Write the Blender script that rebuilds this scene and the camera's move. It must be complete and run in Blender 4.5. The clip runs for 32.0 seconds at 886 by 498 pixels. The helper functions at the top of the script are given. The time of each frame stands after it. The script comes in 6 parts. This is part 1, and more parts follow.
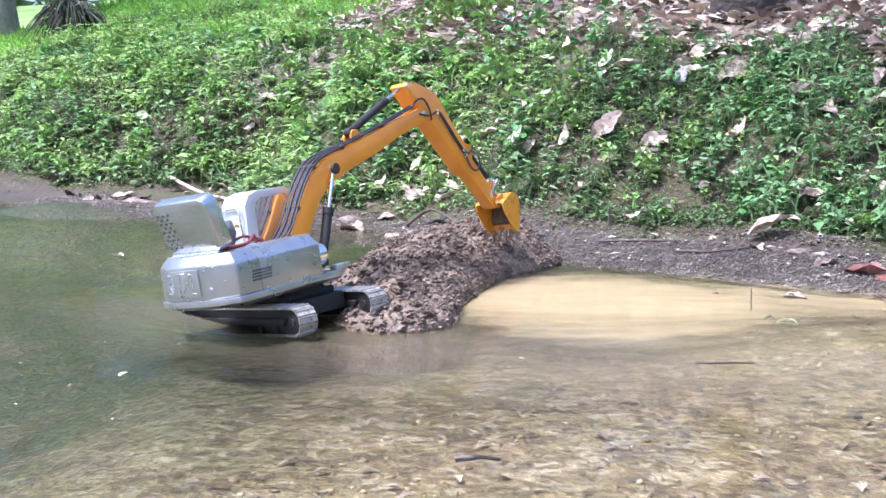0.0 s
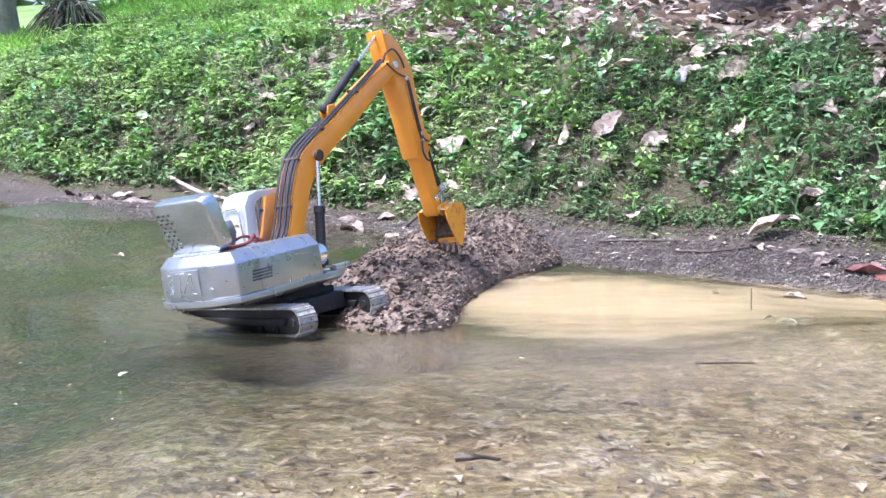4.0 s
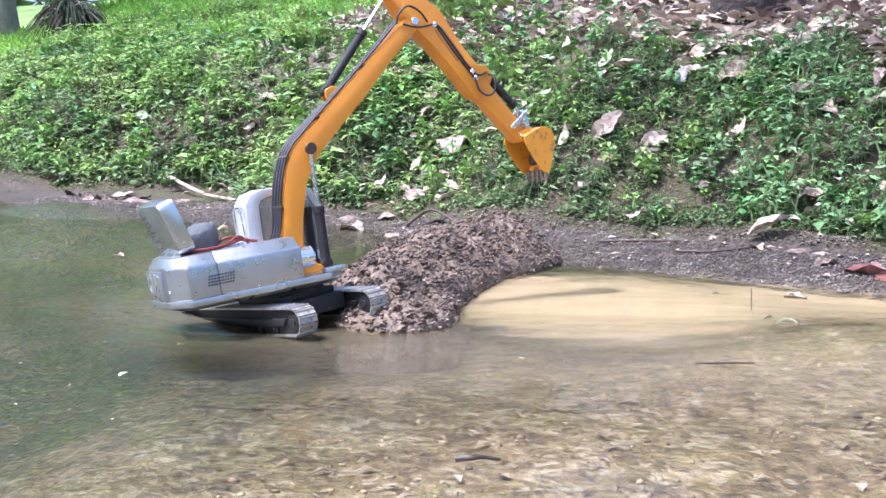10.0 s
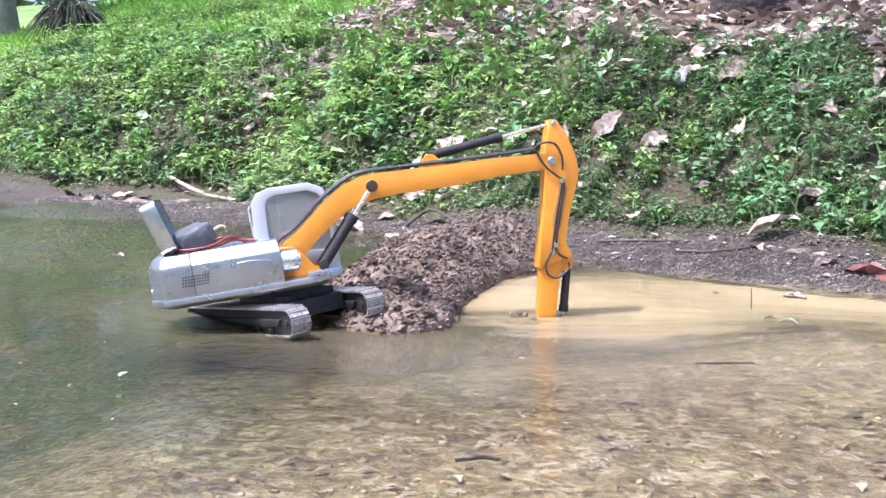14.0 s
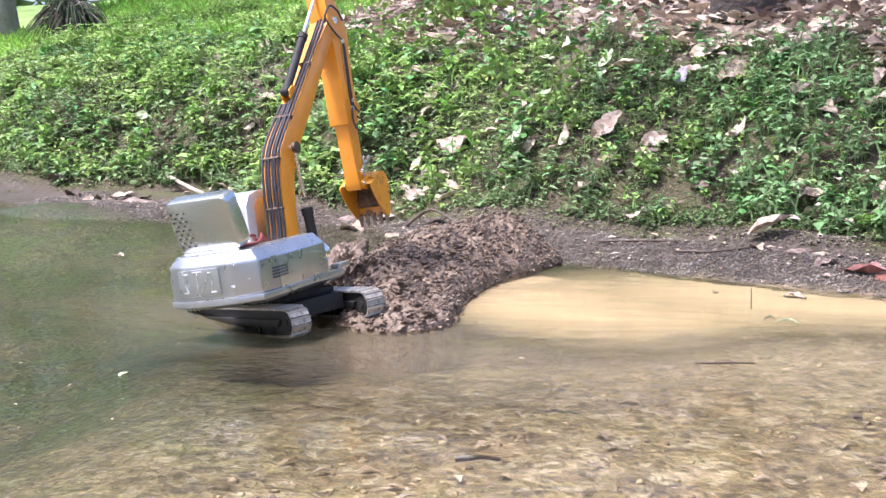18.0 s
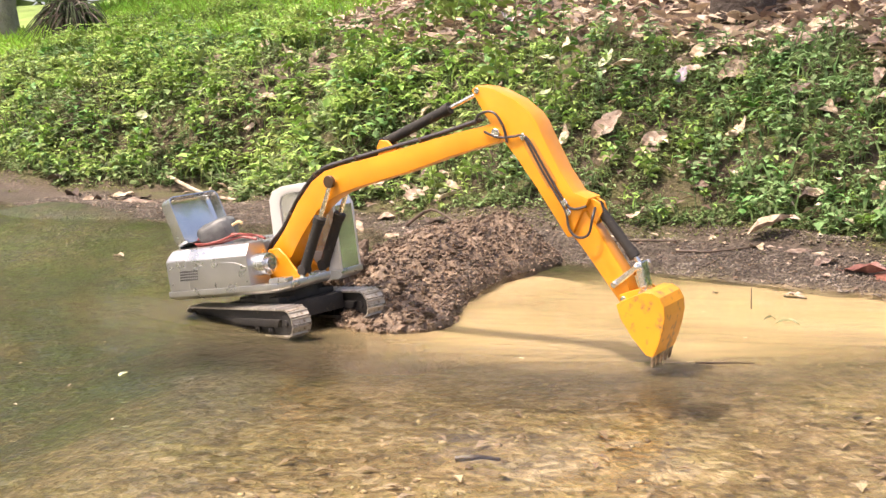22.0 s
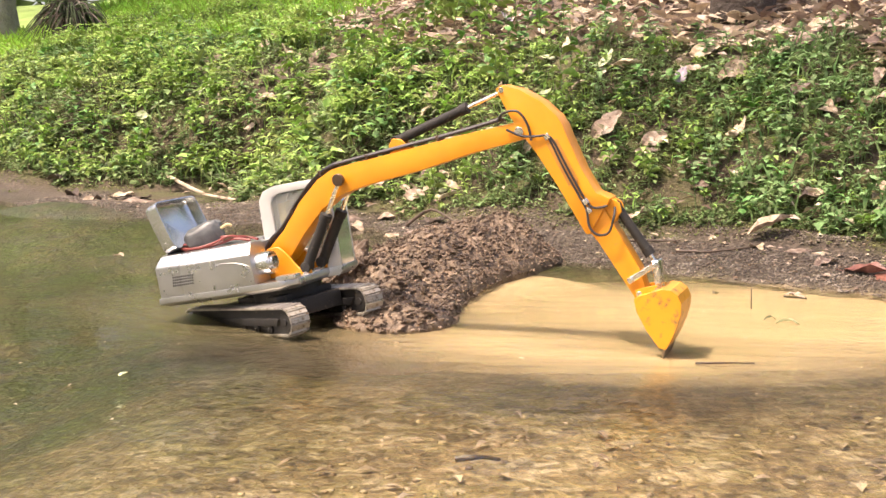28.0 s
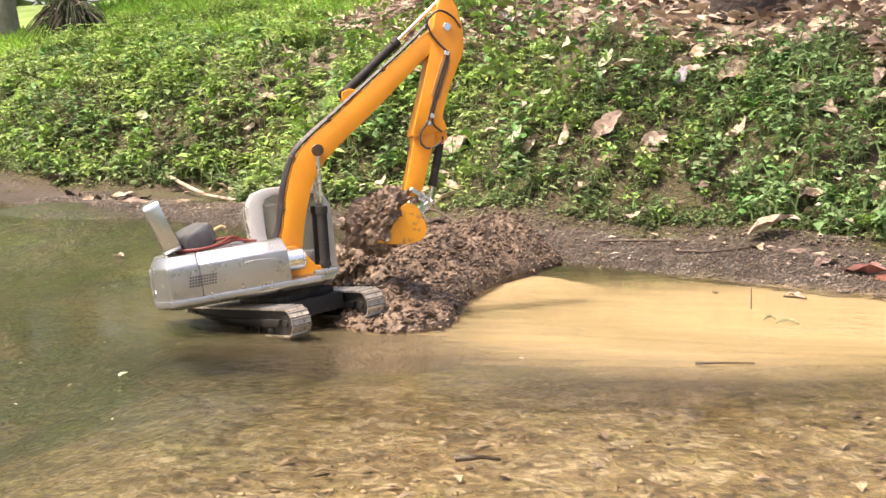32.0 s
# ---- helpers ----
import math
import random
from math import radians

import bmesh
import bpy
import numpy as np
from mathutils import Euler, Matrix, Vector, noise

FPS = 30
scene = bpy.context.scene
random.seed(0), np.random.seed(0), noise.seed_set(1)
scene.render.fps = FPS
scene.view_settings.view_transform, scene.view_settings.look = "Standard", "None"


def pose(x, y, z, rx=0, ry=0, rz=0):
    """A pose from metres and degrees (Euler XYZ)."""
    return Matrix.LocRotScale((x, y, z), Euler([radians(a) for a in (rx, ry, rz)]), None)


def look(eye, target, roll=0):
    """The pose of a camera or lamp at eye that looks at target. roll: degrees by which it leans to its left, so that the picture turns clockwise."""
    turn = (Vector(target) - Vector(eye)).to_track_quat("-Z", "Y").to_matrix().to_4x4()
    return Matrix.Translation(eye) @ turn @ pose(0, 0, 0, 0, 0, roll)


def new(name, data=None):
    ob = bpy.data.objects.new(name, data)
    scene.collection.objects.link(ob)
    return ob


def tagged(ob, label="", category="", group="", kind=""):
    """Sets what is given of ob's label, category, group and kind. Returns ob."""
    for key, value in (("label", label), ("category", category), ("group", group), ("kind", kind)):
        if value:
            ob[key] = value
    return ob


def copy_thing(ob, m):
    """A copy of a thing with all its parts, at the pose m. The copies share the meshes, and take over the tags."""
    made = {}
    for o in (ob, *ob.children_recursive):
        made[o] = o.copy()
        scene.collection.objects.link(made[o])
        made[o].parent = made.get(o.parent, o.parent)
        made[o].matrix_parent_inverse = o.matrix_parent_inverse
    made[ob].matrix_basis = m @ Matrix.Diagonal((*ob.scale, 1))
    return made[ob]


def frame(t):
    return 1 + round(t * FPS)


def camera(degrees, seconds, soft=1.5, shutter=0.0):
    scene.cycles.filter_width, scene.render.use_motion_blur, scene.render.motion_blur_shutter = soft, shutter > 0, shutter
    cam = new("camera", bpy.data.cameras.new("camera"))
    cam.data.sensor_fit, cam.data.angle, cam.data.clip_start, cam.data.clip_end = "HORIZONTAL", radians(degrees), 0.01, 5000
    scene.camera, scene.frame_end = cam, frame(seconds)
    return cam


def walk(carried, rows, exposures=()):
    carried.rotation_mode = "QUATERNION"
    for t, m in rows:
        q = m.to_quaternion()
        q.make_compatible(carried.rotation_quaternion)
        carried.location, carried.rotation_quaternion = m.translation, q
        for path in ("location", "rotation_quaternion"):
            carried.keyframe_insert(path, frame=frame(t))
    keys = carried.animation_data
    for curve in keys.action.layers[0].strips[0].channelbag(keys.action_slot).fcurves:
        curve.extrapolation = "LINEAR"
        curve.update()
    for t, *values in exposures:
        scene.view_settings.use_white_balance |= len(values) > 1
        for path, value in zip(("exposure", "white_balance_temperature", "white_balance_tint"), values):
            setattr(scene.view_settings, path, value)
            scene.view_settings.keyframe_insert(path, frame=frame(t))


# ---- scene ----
# A radio-controlled metal excavator digs mud at the edge of a shallow stream.
# x to the right, y away from the camera, z up; the water's surface is z = 0.
cam = camera(42.81, 32.0, soft=1.45)
EYE = pose(0, 0, 0.40, 83, 0, 0)
walk(cam, [(0, EYE), (32, EYE)],
     exposures=[(0, 1.50, 5150, 19.5), (9, 1.47, 5200, 20.5), (16, 1.47, 5400, 21), (20, 1.46, 6400, 20), (22.5, 1.37, 7550, 20), (28, 1.36, 7700, 19.5), (32, 1.33, 7450, 19)])

# ---- world, sun ----
world = bpy.data.worlds.new("sky")
scene.world = world
world.use_nodes = True
wn = world.node_tree.nodes
sky = wn.new("ShaderNodeTexSky")
sky.sky_type, sky.sun_disc = "NISHITA", False
sky.sun_elevation, sky.sun_rotation = radians(62), radians(-112)
sky.air_density, sky.dust_density, sky.ozone_density = 0.85, 5.0, 1.0
wn["Background"].inputs["Strength"].default_value = 0.15
world.node_tree.links.new(sky.outputs["Color"], wn["Background"].inputs["Color"])
sun = new("sun", bpy.data.lights.new("sun", "SUN"))
sun.data.energy, sun.data.angle, sun.data.color = 2.5, radians(4), (1.0, 0.95, 0.86)
sun.matrix_world = look((-0.95, -0.38, 1.93), (0, 0, 0))


# ---- materials ----
def material(name, colours, scale=8.0, rough=0.8, metal=0.0, bump=0.3, fine=60.0, stain=None, stain_at=0.62, distance=0.004, vary=0.0, sub=0.0, coat=0.0, detail=6.0):
    """A procedural surface: a ramp of colours over noise, a second noise for stains, bump from both, and a shift of value per object or island."""
    m = bpy.data.materials.new(name)
    m.use_nodes = True
    n, l = m.node_tree.nodes, m.node_tree.links
    b = n["Principled BSDF"]
    co = n.new("ShaderNodeTexCoord")
    big = n.new("ShaderNodeTexNoise")
    big.inputs["Scale"].default_value, big.inputs["Detail"].default_value = scale, detail
    small = n.new("ShaderNodeTexNoise")
    small.inputs["Scale"].default_value, small.inputs["Detail"].default_value = fine, 4.0
    for t in (big, small):
        l.new(co.outputs["Object"], t.inputs["Vector"])
    ramp = n.new("ShaderNodeValToRGB")
    e = ramp.color_ramp.elements
    while len(e) < len(colours):
        e.new(0.5)
    for i, c in enumerate(colours):
        e[i].position, e[i].color = 0.3 + 0.4 * i / max(1, len(colours) - 1), (*c, 1)
    l.new(big.outputs["Fac"], ramp.inputs["Fac"])
    out = ramp.outputs["Color"]
    if stain:
        cut = n.new("ShaderNodeValToRGB")
        cut.color_ramp.elements[0].position, cut.color_ramp.elements[1].position = stain_at, min(1.0, stain_at + 0.12)
        l.new(small.outputs["Fac"], cut.inputs["Fac"])
        mix = n.new("ShaderNodeMix")
        mix.data_type = "RGBA"
        l.new(cut.outputs["Color"], mix.inputs["Factor"])
        l.new(out, mix.inputs["A"])
        mix.inputs["B"].default_value = (*stain, 1)
        out = mix.outputs["Result"]
    if vary:
        geo, hsv = n.new("ShaderNodeNewGeometry"), n.new("ShaderNodeHueSaturation")
        info, add = n.new("ShaderNodeObjectInfo"), n.new("ShaderNodeMath")
        add.operation = "ADD"
        l.new(geo.outputs["Random Per Island"], add.inputs[0])
        l.new(info.outputs["Random"], add.inputs[1])
        wrap = n.new("ShaderNodeMath")
        wrap.operation = "FRACT"
        l.new(add.outputs[0], wrap.inputs[0])
        span = n.new("ShaderNodeMapRange")
        span.inputs["To Min"].default_value, span.inputs["To Max"].default_value = 1 - vary, 1 + vary
        l.new(wrap.outputs[0], span.inputs["Value"])
        l.new(span.outputs["Result"], hsv.inputs["Value"])
        hue = n.new("ShaderNodeMapRange")
        hue.inputs["To Min"].default_value, hue.inputs["To Max"].default_value = 0.5 - 0.05 * vary, 0.5 + 0.05 * vary
        l.new(wrap.outputs[0], hue.inputs["Value"])
        l.new(hue.outputs["Result"], hsv.inputs["Hue"])
        l.new(out, hsv.inputs["Color"])
        out = hsv.outputs["Color"]
    l.new(out, b.inputs["Base Color"])
    b.inputs["Metallic"].default_value = metal
    rr = n.new("ShaderNodeMapRange")
    rr.inputs["To Min"].default_value, rr.inputs["To Max"].default_value = max(0.02, rough - 0.12), min(1, rough + 0.12)
    l.new(small.outputs["Fac"], rr.inputs["Value"])
    l.new(rr.outputs["Result"], b.inputs["Roughness"])
    b.inputs["Coat Weight"].default_value = coat
    b.inputs["Subsurface Weight"].default_value = 0.0
    if bump:
        bp = n.new("ShaderNodeBump")
        bp.inputs["Strength"].default_value, bp.inputs["Distance"].default_value = bump, distance
        s = n.new("ShaderNodeMath")
        s.operation = "ADD"
        l.new(big.outputs["Fac"], s.inputs[0])
        l.new(small.outputs["Fac"], s.inputs[1])
        l.new(s.outputs[0], bp.inputs["Height"])
        l.new(bp.outputs["Normal"], b.inputs["Normal"])
    if sub:
        tr, mx = n.new("ShaderNodeBsdfTranslucent"), n.new("ShaderNodeMixShader")
        l.new(out, tr.inputs["Color"])
        mx.inputs[0].default_value = sub
        l.new(b.outputs[0], mx.inputs[1])
        l.new(tr.outputs[0], mx.inputs[2])
        l.new(mx.outputs[0], n["Material Output"].inputs["Surface"])
    return m


YELLOW = material("yellow_paint", [(0.64, 0.235, 0.010), (0.74, 0.30, 0.016)], 10, 0.40, 0, 0.05, 90, (0.42, 0.2, 0.05), 0.70, 0.001, coat=0.25)
BUCKET = material("yellow_paint_muddy", [(0.62, 0.245, 0.012), (0.72, 0.32, 0.018)], 10, 0.45, 0, 0.1, 55, (0.20, 0.115, 0.05), 0.56, 0.001, coat=0.2)
SILVER = material("silver_sheet_metal", [(0.45, 0.455, 0.46), (0.58, 0.585, 0.59)], 14, 0.30, 0.90, 0.006, 40, (0.42, 0.415, 0.40), 0.70, 0.0005)
BRIGHT = material("bare_bright_metal", [(0.75, 0.74, 0.72), (0.85, 0.85, 0.84)], 20, 0.25, 1.0, 0.05, 90, None, 0.7, 0.001)
POLISHED = material("polished_sheet_metal", [(0.58, 0.59, 0.58), (0.68, 0.69, 0.68)], 12, 0.22, 0.95, 0.012, 40, (0.45, 0.44, 0.42), 0.70, 0.0005)
SHOE = material("worn_track_steel", [(0.34, 0.315, 0.27), (0.50, 0.465, 0.41)], 60, 0.45, 0.55, 0.2, 160, (0.20, 0.15, 0.10), 0.56, 0.001, vary=0.25)
BLACK = material("black_painted_steel", [(0.009, 0.008, 0.008), (0.020, 0.018, 0.016)], 20, 0.72, 0.0, 0.08, 90, (0.07, 0.055, 0.04), 0.62, 0.001)
HOLE_SHADE = material("painted_hole_shade", [(0.05, 0.05, 0.05), (0.09, 0.09, 0.09)], 30, 0.7, 0, 0.05, 90)
RUBBER = material("black_rubber_hose", [(0.018, 0.016, 0.018), (0.04, 0.035, 0.04)], 30, 0.5, 0, 0.05, 120, (0.12, 0.09, 0.07), 0.66, 0.001)
REDWIRE = material("red_cable_skin", [(0.16, 0.028, 0.024), (0.27, 0.06, 0.048)], 25, 0.5, 0, 0.05, 90)
BAG = material("dark_grey_wrap", [(0.075, 0.08, 0.08), (0.16, 0.165, 0.165)], 30, 0.45, 0, 0.5, 60, (0.2, 0.2, 0.2), 0.66, 0.003)
TAN = material("tan_board", [(0.55, 0.42, 0.22), (0.68, 0.54, 0.30)], 20, 0.6, 0, 0.1, 80)
MUD = material("wet_brown_mud", [(0.075, 0.047, 0.030), (0.145, 0.098, 0.066), (0.23, 0.168, 0.120)], 34, 0.45, 0, 1.0, 120, (0.25, 0.19, 0.145), 0.60, 0.007, vary=0.12)
GREEN = material("small_green_leaf", [(0.105, 0.175, 0.06), (0.25, 0.33, 0.135)], 3, 0.5, 0, 0.0, 20, vary=0.6, sub=0.3)
BLUEGREEN = material("cool_green_weed_leaf", [(0.145, 0.265, 0.10), (0.31, 0.45, 0.195)], 3, 0.5, 0, 0.0, 20, vary=0.45, sub=0.35)
GRASS = material("sunlit_grass_blade", [(0.22, 0.40, 0.06), (0.34, 0.52, 0.10)], 2, 0.6, 0, 0.0, 20, vary=0.4, sub=0.4)
DRYLEAF = material("dry_brown_leaf", [(0.165, 0.11, 0.075), (0.33, 0.25, 0.19), (0.56, 0.47, 0.39)], 5, 0.6, 0, 0.3, 16, (0.12, 0.08, 0.052), 0.60, 0.02, vary=0.45, sub=0.12)
REDLEAF = material("russet_dead_leaf", [(0.14, 0.05, 0.036), (0.24, 0.10, 0.075)], 9, 0.5, 0, 0.25, 40, (0.16, 0.06, 0.04), 0.62, 0.003, vary=0.2)
PALELEAF = material("pale_dry_leaf", [(0.34, 0.24, 0.16), (0.54, 0.43, 0.32), (0.68, 0.60, 0.49)], 4, 0.6, 0, 0.35, 14, (0.26, 0.17, 0.11), 0.58, 0.02, vary=0.3, sub=0.12)
BROADLEAF = material("fresh_broad_leaf", [(0.11, 0.27, 0.07), (0.22, 0.40, 0.13)], 6, 0.45, 0, 0.1, 40, vary=0.35, sub=0.35)
BARK = material("grey_brown_bark", [(0.19, 0.165, 0.135), (0.36, 0.325, 0.275)], 9, 0.9, 0, 1.0, 40, (0.32, 0.3, 0.26), 0.62, 0.02)
TWIG = material("bleached_twig", [(0.36, 0.28, 0.2), (0.55, 0.47, 0.37)], 20, 0.8, 0, 0.3, 80)
STONE = material("brown_stream_pebble", [(0.22, 0.16, 0.09), (0.34, 0.26, 0.16), (0.48, 0.40, 0.28)], 14, 0.6, 0, 0.4, 70, None, 0.6, 0.003, vary=0.5)


def nodes_of(name):
    m = bpy.data.materials.new(name)
    m.use_nodes = True
    return m, m.node_tree.nodes, m.node_tree.links


def clear_plastic():
    m, n, l = nodes_of("clear_acrylic")
    gl, tr, mx, fr = n.new("ShaderNodeBsdfGlossy"), n.new("ShaderNodeBsdfTransparent"), n.new("ShaderNodeMixShader"), n.new("ShaderNodeFresnel")
    gl.inputs["Roughness"].default_value = 0.08
    tr.inputs["Color"].default_value = (0.80, 0.84, 0.82, 1)
    fr.inputs["IOR"].default_value = 1.5
    # Whitish diffuse share stands in for bright sky mirrored in the panes.
    pale_sheen, sheen_mix = n.new("ShaderNodeBsdfDiffuse"), n.new("ShaderNodeMixShader")
    pale_sheen.inputs["Color"].default_value, sheen_mix.inputs[0].default_value = (0.78, 0.78, 0.75, 1), 0.14
    l.new(fr.outputs[0], mx.inputs[0]), l.new(tr.outputs[0], mx.inputs[1]), l.new(gl.outputs[0], mx.inputs[2])
    l.new(mx.outputs[0], sheen_mix.inputs[1]), l.new(pale_sheen.outputs[0], sheen_mix.inputs[2])
    l.new(sheen_mix.outputs[0], n["Material Output"].inputs["Surface"])
    return m


def water_material():
    """Clear shallow water: see-through with a gloss that grows towards grazing, over moving ripples."""
    m, n, l = nodes_of("rippled_water")
    gl, tr, mx, fr = n.new("ShaderNodeBsdfGlossy"), n.new("ShaderNodeBsdfTransparent"), n.new("ShaderNodeMixShader"), n.new("ShaderNodeFresnel")
    gl.inputs["Roughness"].default_value = 0.018
    tr.inputs["Color"].default_value = (0.90, 0.90, 0.84, 1)
    fr.inputs["IOR"].default_value = 1.33
    co, mp = n.new("ShaderNodeTexCoord"), n.new("ShaderNodeMapping")
    mp.inputs["Rotation"].default_value, mp.inputs["Scale"].default_value = (0, 0, radians(-9)), (1.0, 1.25, 1)
    l.new(co.outputs["Object"], mp.inputs["Vector"])
    a, b, s, bp = n.new("ShaderNodeTexNoise"), n.new("ShaderNodeTexNoise"), n.new("ShaderNodeMath"), n.new("ShaderNodeBump")
    a.inputs["Scale"].default_value, a.inputs["Detail"].default_value, a.inputs["Distortion"].default_value = 26.0, 2.5, 0.7
    b.inputs["Scale"].default_value, b.inputs["Detail"].default_value = 78.0, 2.0
    l.new(mp.outputs[0], a.inputs["Vector"]), l.new(mp.outputs[0], b.inputs["Vector"])
    s.operation = "MULTIPLY_ADD"
    s.inputs[1].default_value = 0.24
    l.new(b.outputs["Fac"], s.inputs[0]), l.new(a.outputs["Fac"], s.inputs[2])
    # livelier where the stream runs shallow, calm in the pool and the backwater
    dot, run = n.new("ShaderNodeVectorMath"), n.new("ShaderNodeMapRange")
    dot.operation = "DOT_PRODUCT"
    dot.inputs[1].default_value = (-0.8, 1.0, 0)
    here = n.new("ShaderNodeNewGeometry")
    l.new(here.outputs["Position"], dot.inputs[0])
    run.inputs["From Min"].default_value, run.inputs["From Max"].default_value = 1.7, 2.9
    run.inputs["To Min"].default_value, run.inputs["To Max"].default_value = 0.36, 0.11
    gust, gusts, mul = n.new("ShaderNodeTexNoise"), n.new("ShaderNodeMapRange"), n.new("ShaderNodeMath")
    gust.inputs["Scale"].default_value, gust.inputs["Detail"].default_value = 3.2, 2.0
    l.new(mp.outputs[0], gust.inputs["Vector"]), l.new(gust.outputs["Fac"], gusts.inputs["Value"])
    gusts.inputs["From Min"].default_value, gusts.inputs["From Max"].default_value = 0.40, 0.62
    gusts.inputs["To Min"].default_value, gusts.inputs["To Max"].default_value = 0.30, 1.9
    mul.operation = "MULTIPLY"
    l.new(dot.outputs["Value"], run.inputs["Value"]), l.new(run.outputs["Result"], mul.inputs[0])
    # still over the dug pool
    off, far, calm, both = n.new("ShaderNodeVectorMath"), n.new("ShaderNodeVectorMath"), n.new("ShaderNodeMapRange"), n.new("ShaderNodeMath")
    off.operation, far.operation, both.operation = "SUBTRACT", "LENGTH", "MULTIPLY"
    off.inputs[1].default_value = (0.42, 2.42, 0)
    l.new(here.outputs["Position"], off.inputs[0]), l.new(off.outputs[0], far.inputs[0]), l.new(far.outputs["Value"], calm.inputs["Value"])
    calm.inputs["From Min"].default_value, calm.inputs["From Max"].default_value = 0.34, 0.68
    calm.inputs["To Min"].default_value, calm.inputs["To Max"].default_value = 0.14, 1.0
    l.new(gusts.outputs["Result"], mul.inputs[1]), l.new(mul.outputs[0], both.inputs[0])
    l.new(calm.outputs["Result"], both.inputs[1]), l.new(both.outputs[0], bp.inputs["Strength"])
    bp.inputs["Distance"].default_value = 0.02
    l.new(s.outputs[0], bp.inputs["Height"])
    l.new(bp.outputs[0], gl.inputs["Normal"]), l.new(bp.outputs[0], fr.inputs["Normal"])
    dull = n.new("ShaderNodeMath")
    dull.operation = "MULTIPLY"
    dull.inputs[1].default_value = 0.64
    l.new(fr.outputs[0], dull.inputs[0])
    l.new(dull.outputs[0], mx.inputs[0]), l.new(tr.outputs[0], mx.inputs[1]), l.new(gl.outputs[0], mx.inputs[2])
    l.new(mx.outputs[0], n["Material Output"].inputs["Surface"])
    return m


def silt_material(name, dense, rim=1.22, core=0.72, tones=((0.47, 0.36, 0.215), (0.55, 0.435, 0.275))):
    """Tan silt hanging in the water: thick in the middle of its sheet, thinning out in wisps towards the rim."""
    m, n, l = nodes_of(name)
    b = n["Principled BSDF"]
    b.inputs["Roughness"].default_value = 0.7
    co, no, le, mr, ad = n.new("ShaderNodeTexCoord"), n.new("ShaderNodeTexNoise"), n.new("ShaderNodeVectorMath"), n.new("ShaderNodeMapRange"), n.new("ShaderNodeMath")
    le.operation = "LENGTH"
    l.new(co.outputs["Object"], le.inputs[0])
    mp = n.new("ShaderNodeMapping")
    mp.inputs["Scale"].default_value = (2.0, 7.0, 1)
    l.new(co.outputs["Object"], mp.inputs["Vector"]), l.new(mp.outputs[0], no.inputs["Vector"])
    no.inputs["Scale"].default_value, no.inputs["Detail"].default_value = 1.6, 5.0
    ad.operation = "MULTIPLY_ADD"
    ad.inputs[1].default_value = 0.55
    l.new(no.outputs["Fac"], ad.inputs[0]), l.new(le.outputs["Value"], ad.inputs[2])
    mr.inputs["From Min"].default_value, mr.inputs["From Max"].default_value = rim, core
    mr.inputs["To Min"].default_value, mr.inputs["To Max"].default_value = 0.0, dense
    l.new(ad.outputs[0], mr.inputs["Value"])
    ramp = n.new("ShaderNodeValToRGB")
    ramp.color_ramp.elements[0].position, ramp.color_ramp.elements[0].color = 0.3, (*tones[0], 1)
    ramp.color_ramp.elements[1].position, ramp.color_ramp.elements[1].color = 0.7, (*tones[1], 1)
    l.new(no.outputs["Fac"], ramp.inputs["Fac"]), l.new(ramp.outputs["Color"], b.inputs["Base Color"])
    l.new(mr.outputs["Result"], b.inputs["Alpha"])
    return m


SILT_DRIP = material("muddy_water_drip", [(0.46, 0.37, 0.24), (0.58, 0.48, 0.33)], 30, 0.15, 0, 0.0, 60)
ACRYLIC, WATER = clear_plastic(), water_material()
SILT, SILT_THIN = silt_material("dense_tan_silt", 0.97, 1.14, 0.88), silt_material("thin_tan_silt", 0.88, 1.24, 0.74)


# ---- the lie of the land ----
NX, NY, TOE, SHORE, CREST = 0.647, 0.762, 2.88, 2.50, 3.70


def bank_u(x, y):
    """How far a place lies from the camera's side towards and up the bank, with a wavering waterline."""
    return NX * x + NY * y + 0.07 * math.sin(2.3 * x + 0.6) + 0.05 * math.sin(5.1 * x - 3.3 * y) + 0.10 * math.exp(-((x + 0.55) ** 2 + (y - 4.4) ** 2) / 0.2) - 0.36 * math.exp(-((x + 0.40) ** 2 / 0.09 + (y - 3.72) ** 2 / 0.15)) - 0.33 * math.exp(-((x + 1.15) ** 2 / 0.20 + (y - 5.05) ** 2 / 0.16)) + 0.50 * math.exp(-((x + 1.45) ** 2 / 0.10 + (y - 4.35) ** 2 / 0.12))


def litter_edge(v):
    """Where the leaf litter begins up the bank, at v along it; none past v = -5."""
    return 3.66 + 0.4 * max(0.0, -3.4 - v) if v > -5 else 99.0


def smooth(a, b, v):
    v = min(1.0, max(0.0, (v - a) / (b - a)))
    return v * v * (3 - 2 * v)


RIDGE = [(-0.09, 2.14, 0.045, 0.125), (-0.11, 2.42, 0.080, 0.175), (-0.03, 2.76, 0.102, 0.195), (0.14, 3.03, 0.115, 0.19), (0.06, 3.30, 0.06, 0.22)]


def heap(x, y):
    """The heap of dug mud, a bent ridge from the tracks to the bank: x, y, height and half width along its crest."""
    best = 0.0
    for (ax, ay, ah, aw), (bx, by, bh, bw) in zip(RIDGE, RIDGE[1:]):
        s = ((x - ax) * (bx - ax) + (y - ay) * (by - ay)) / ((bx - ax) ** 2 + (by - ay) ** 2)
        s = min(1.0, max(0.0, s))
        d = math.hypot(x - ax - s * (bx - ax), y - ay - s * (by - ay)) / (aw + s * (bw - aw))
        if d < 1:
            best = max(best, (ah + s * (bh - ah)) * (1 - d ** 1.6))
    return best


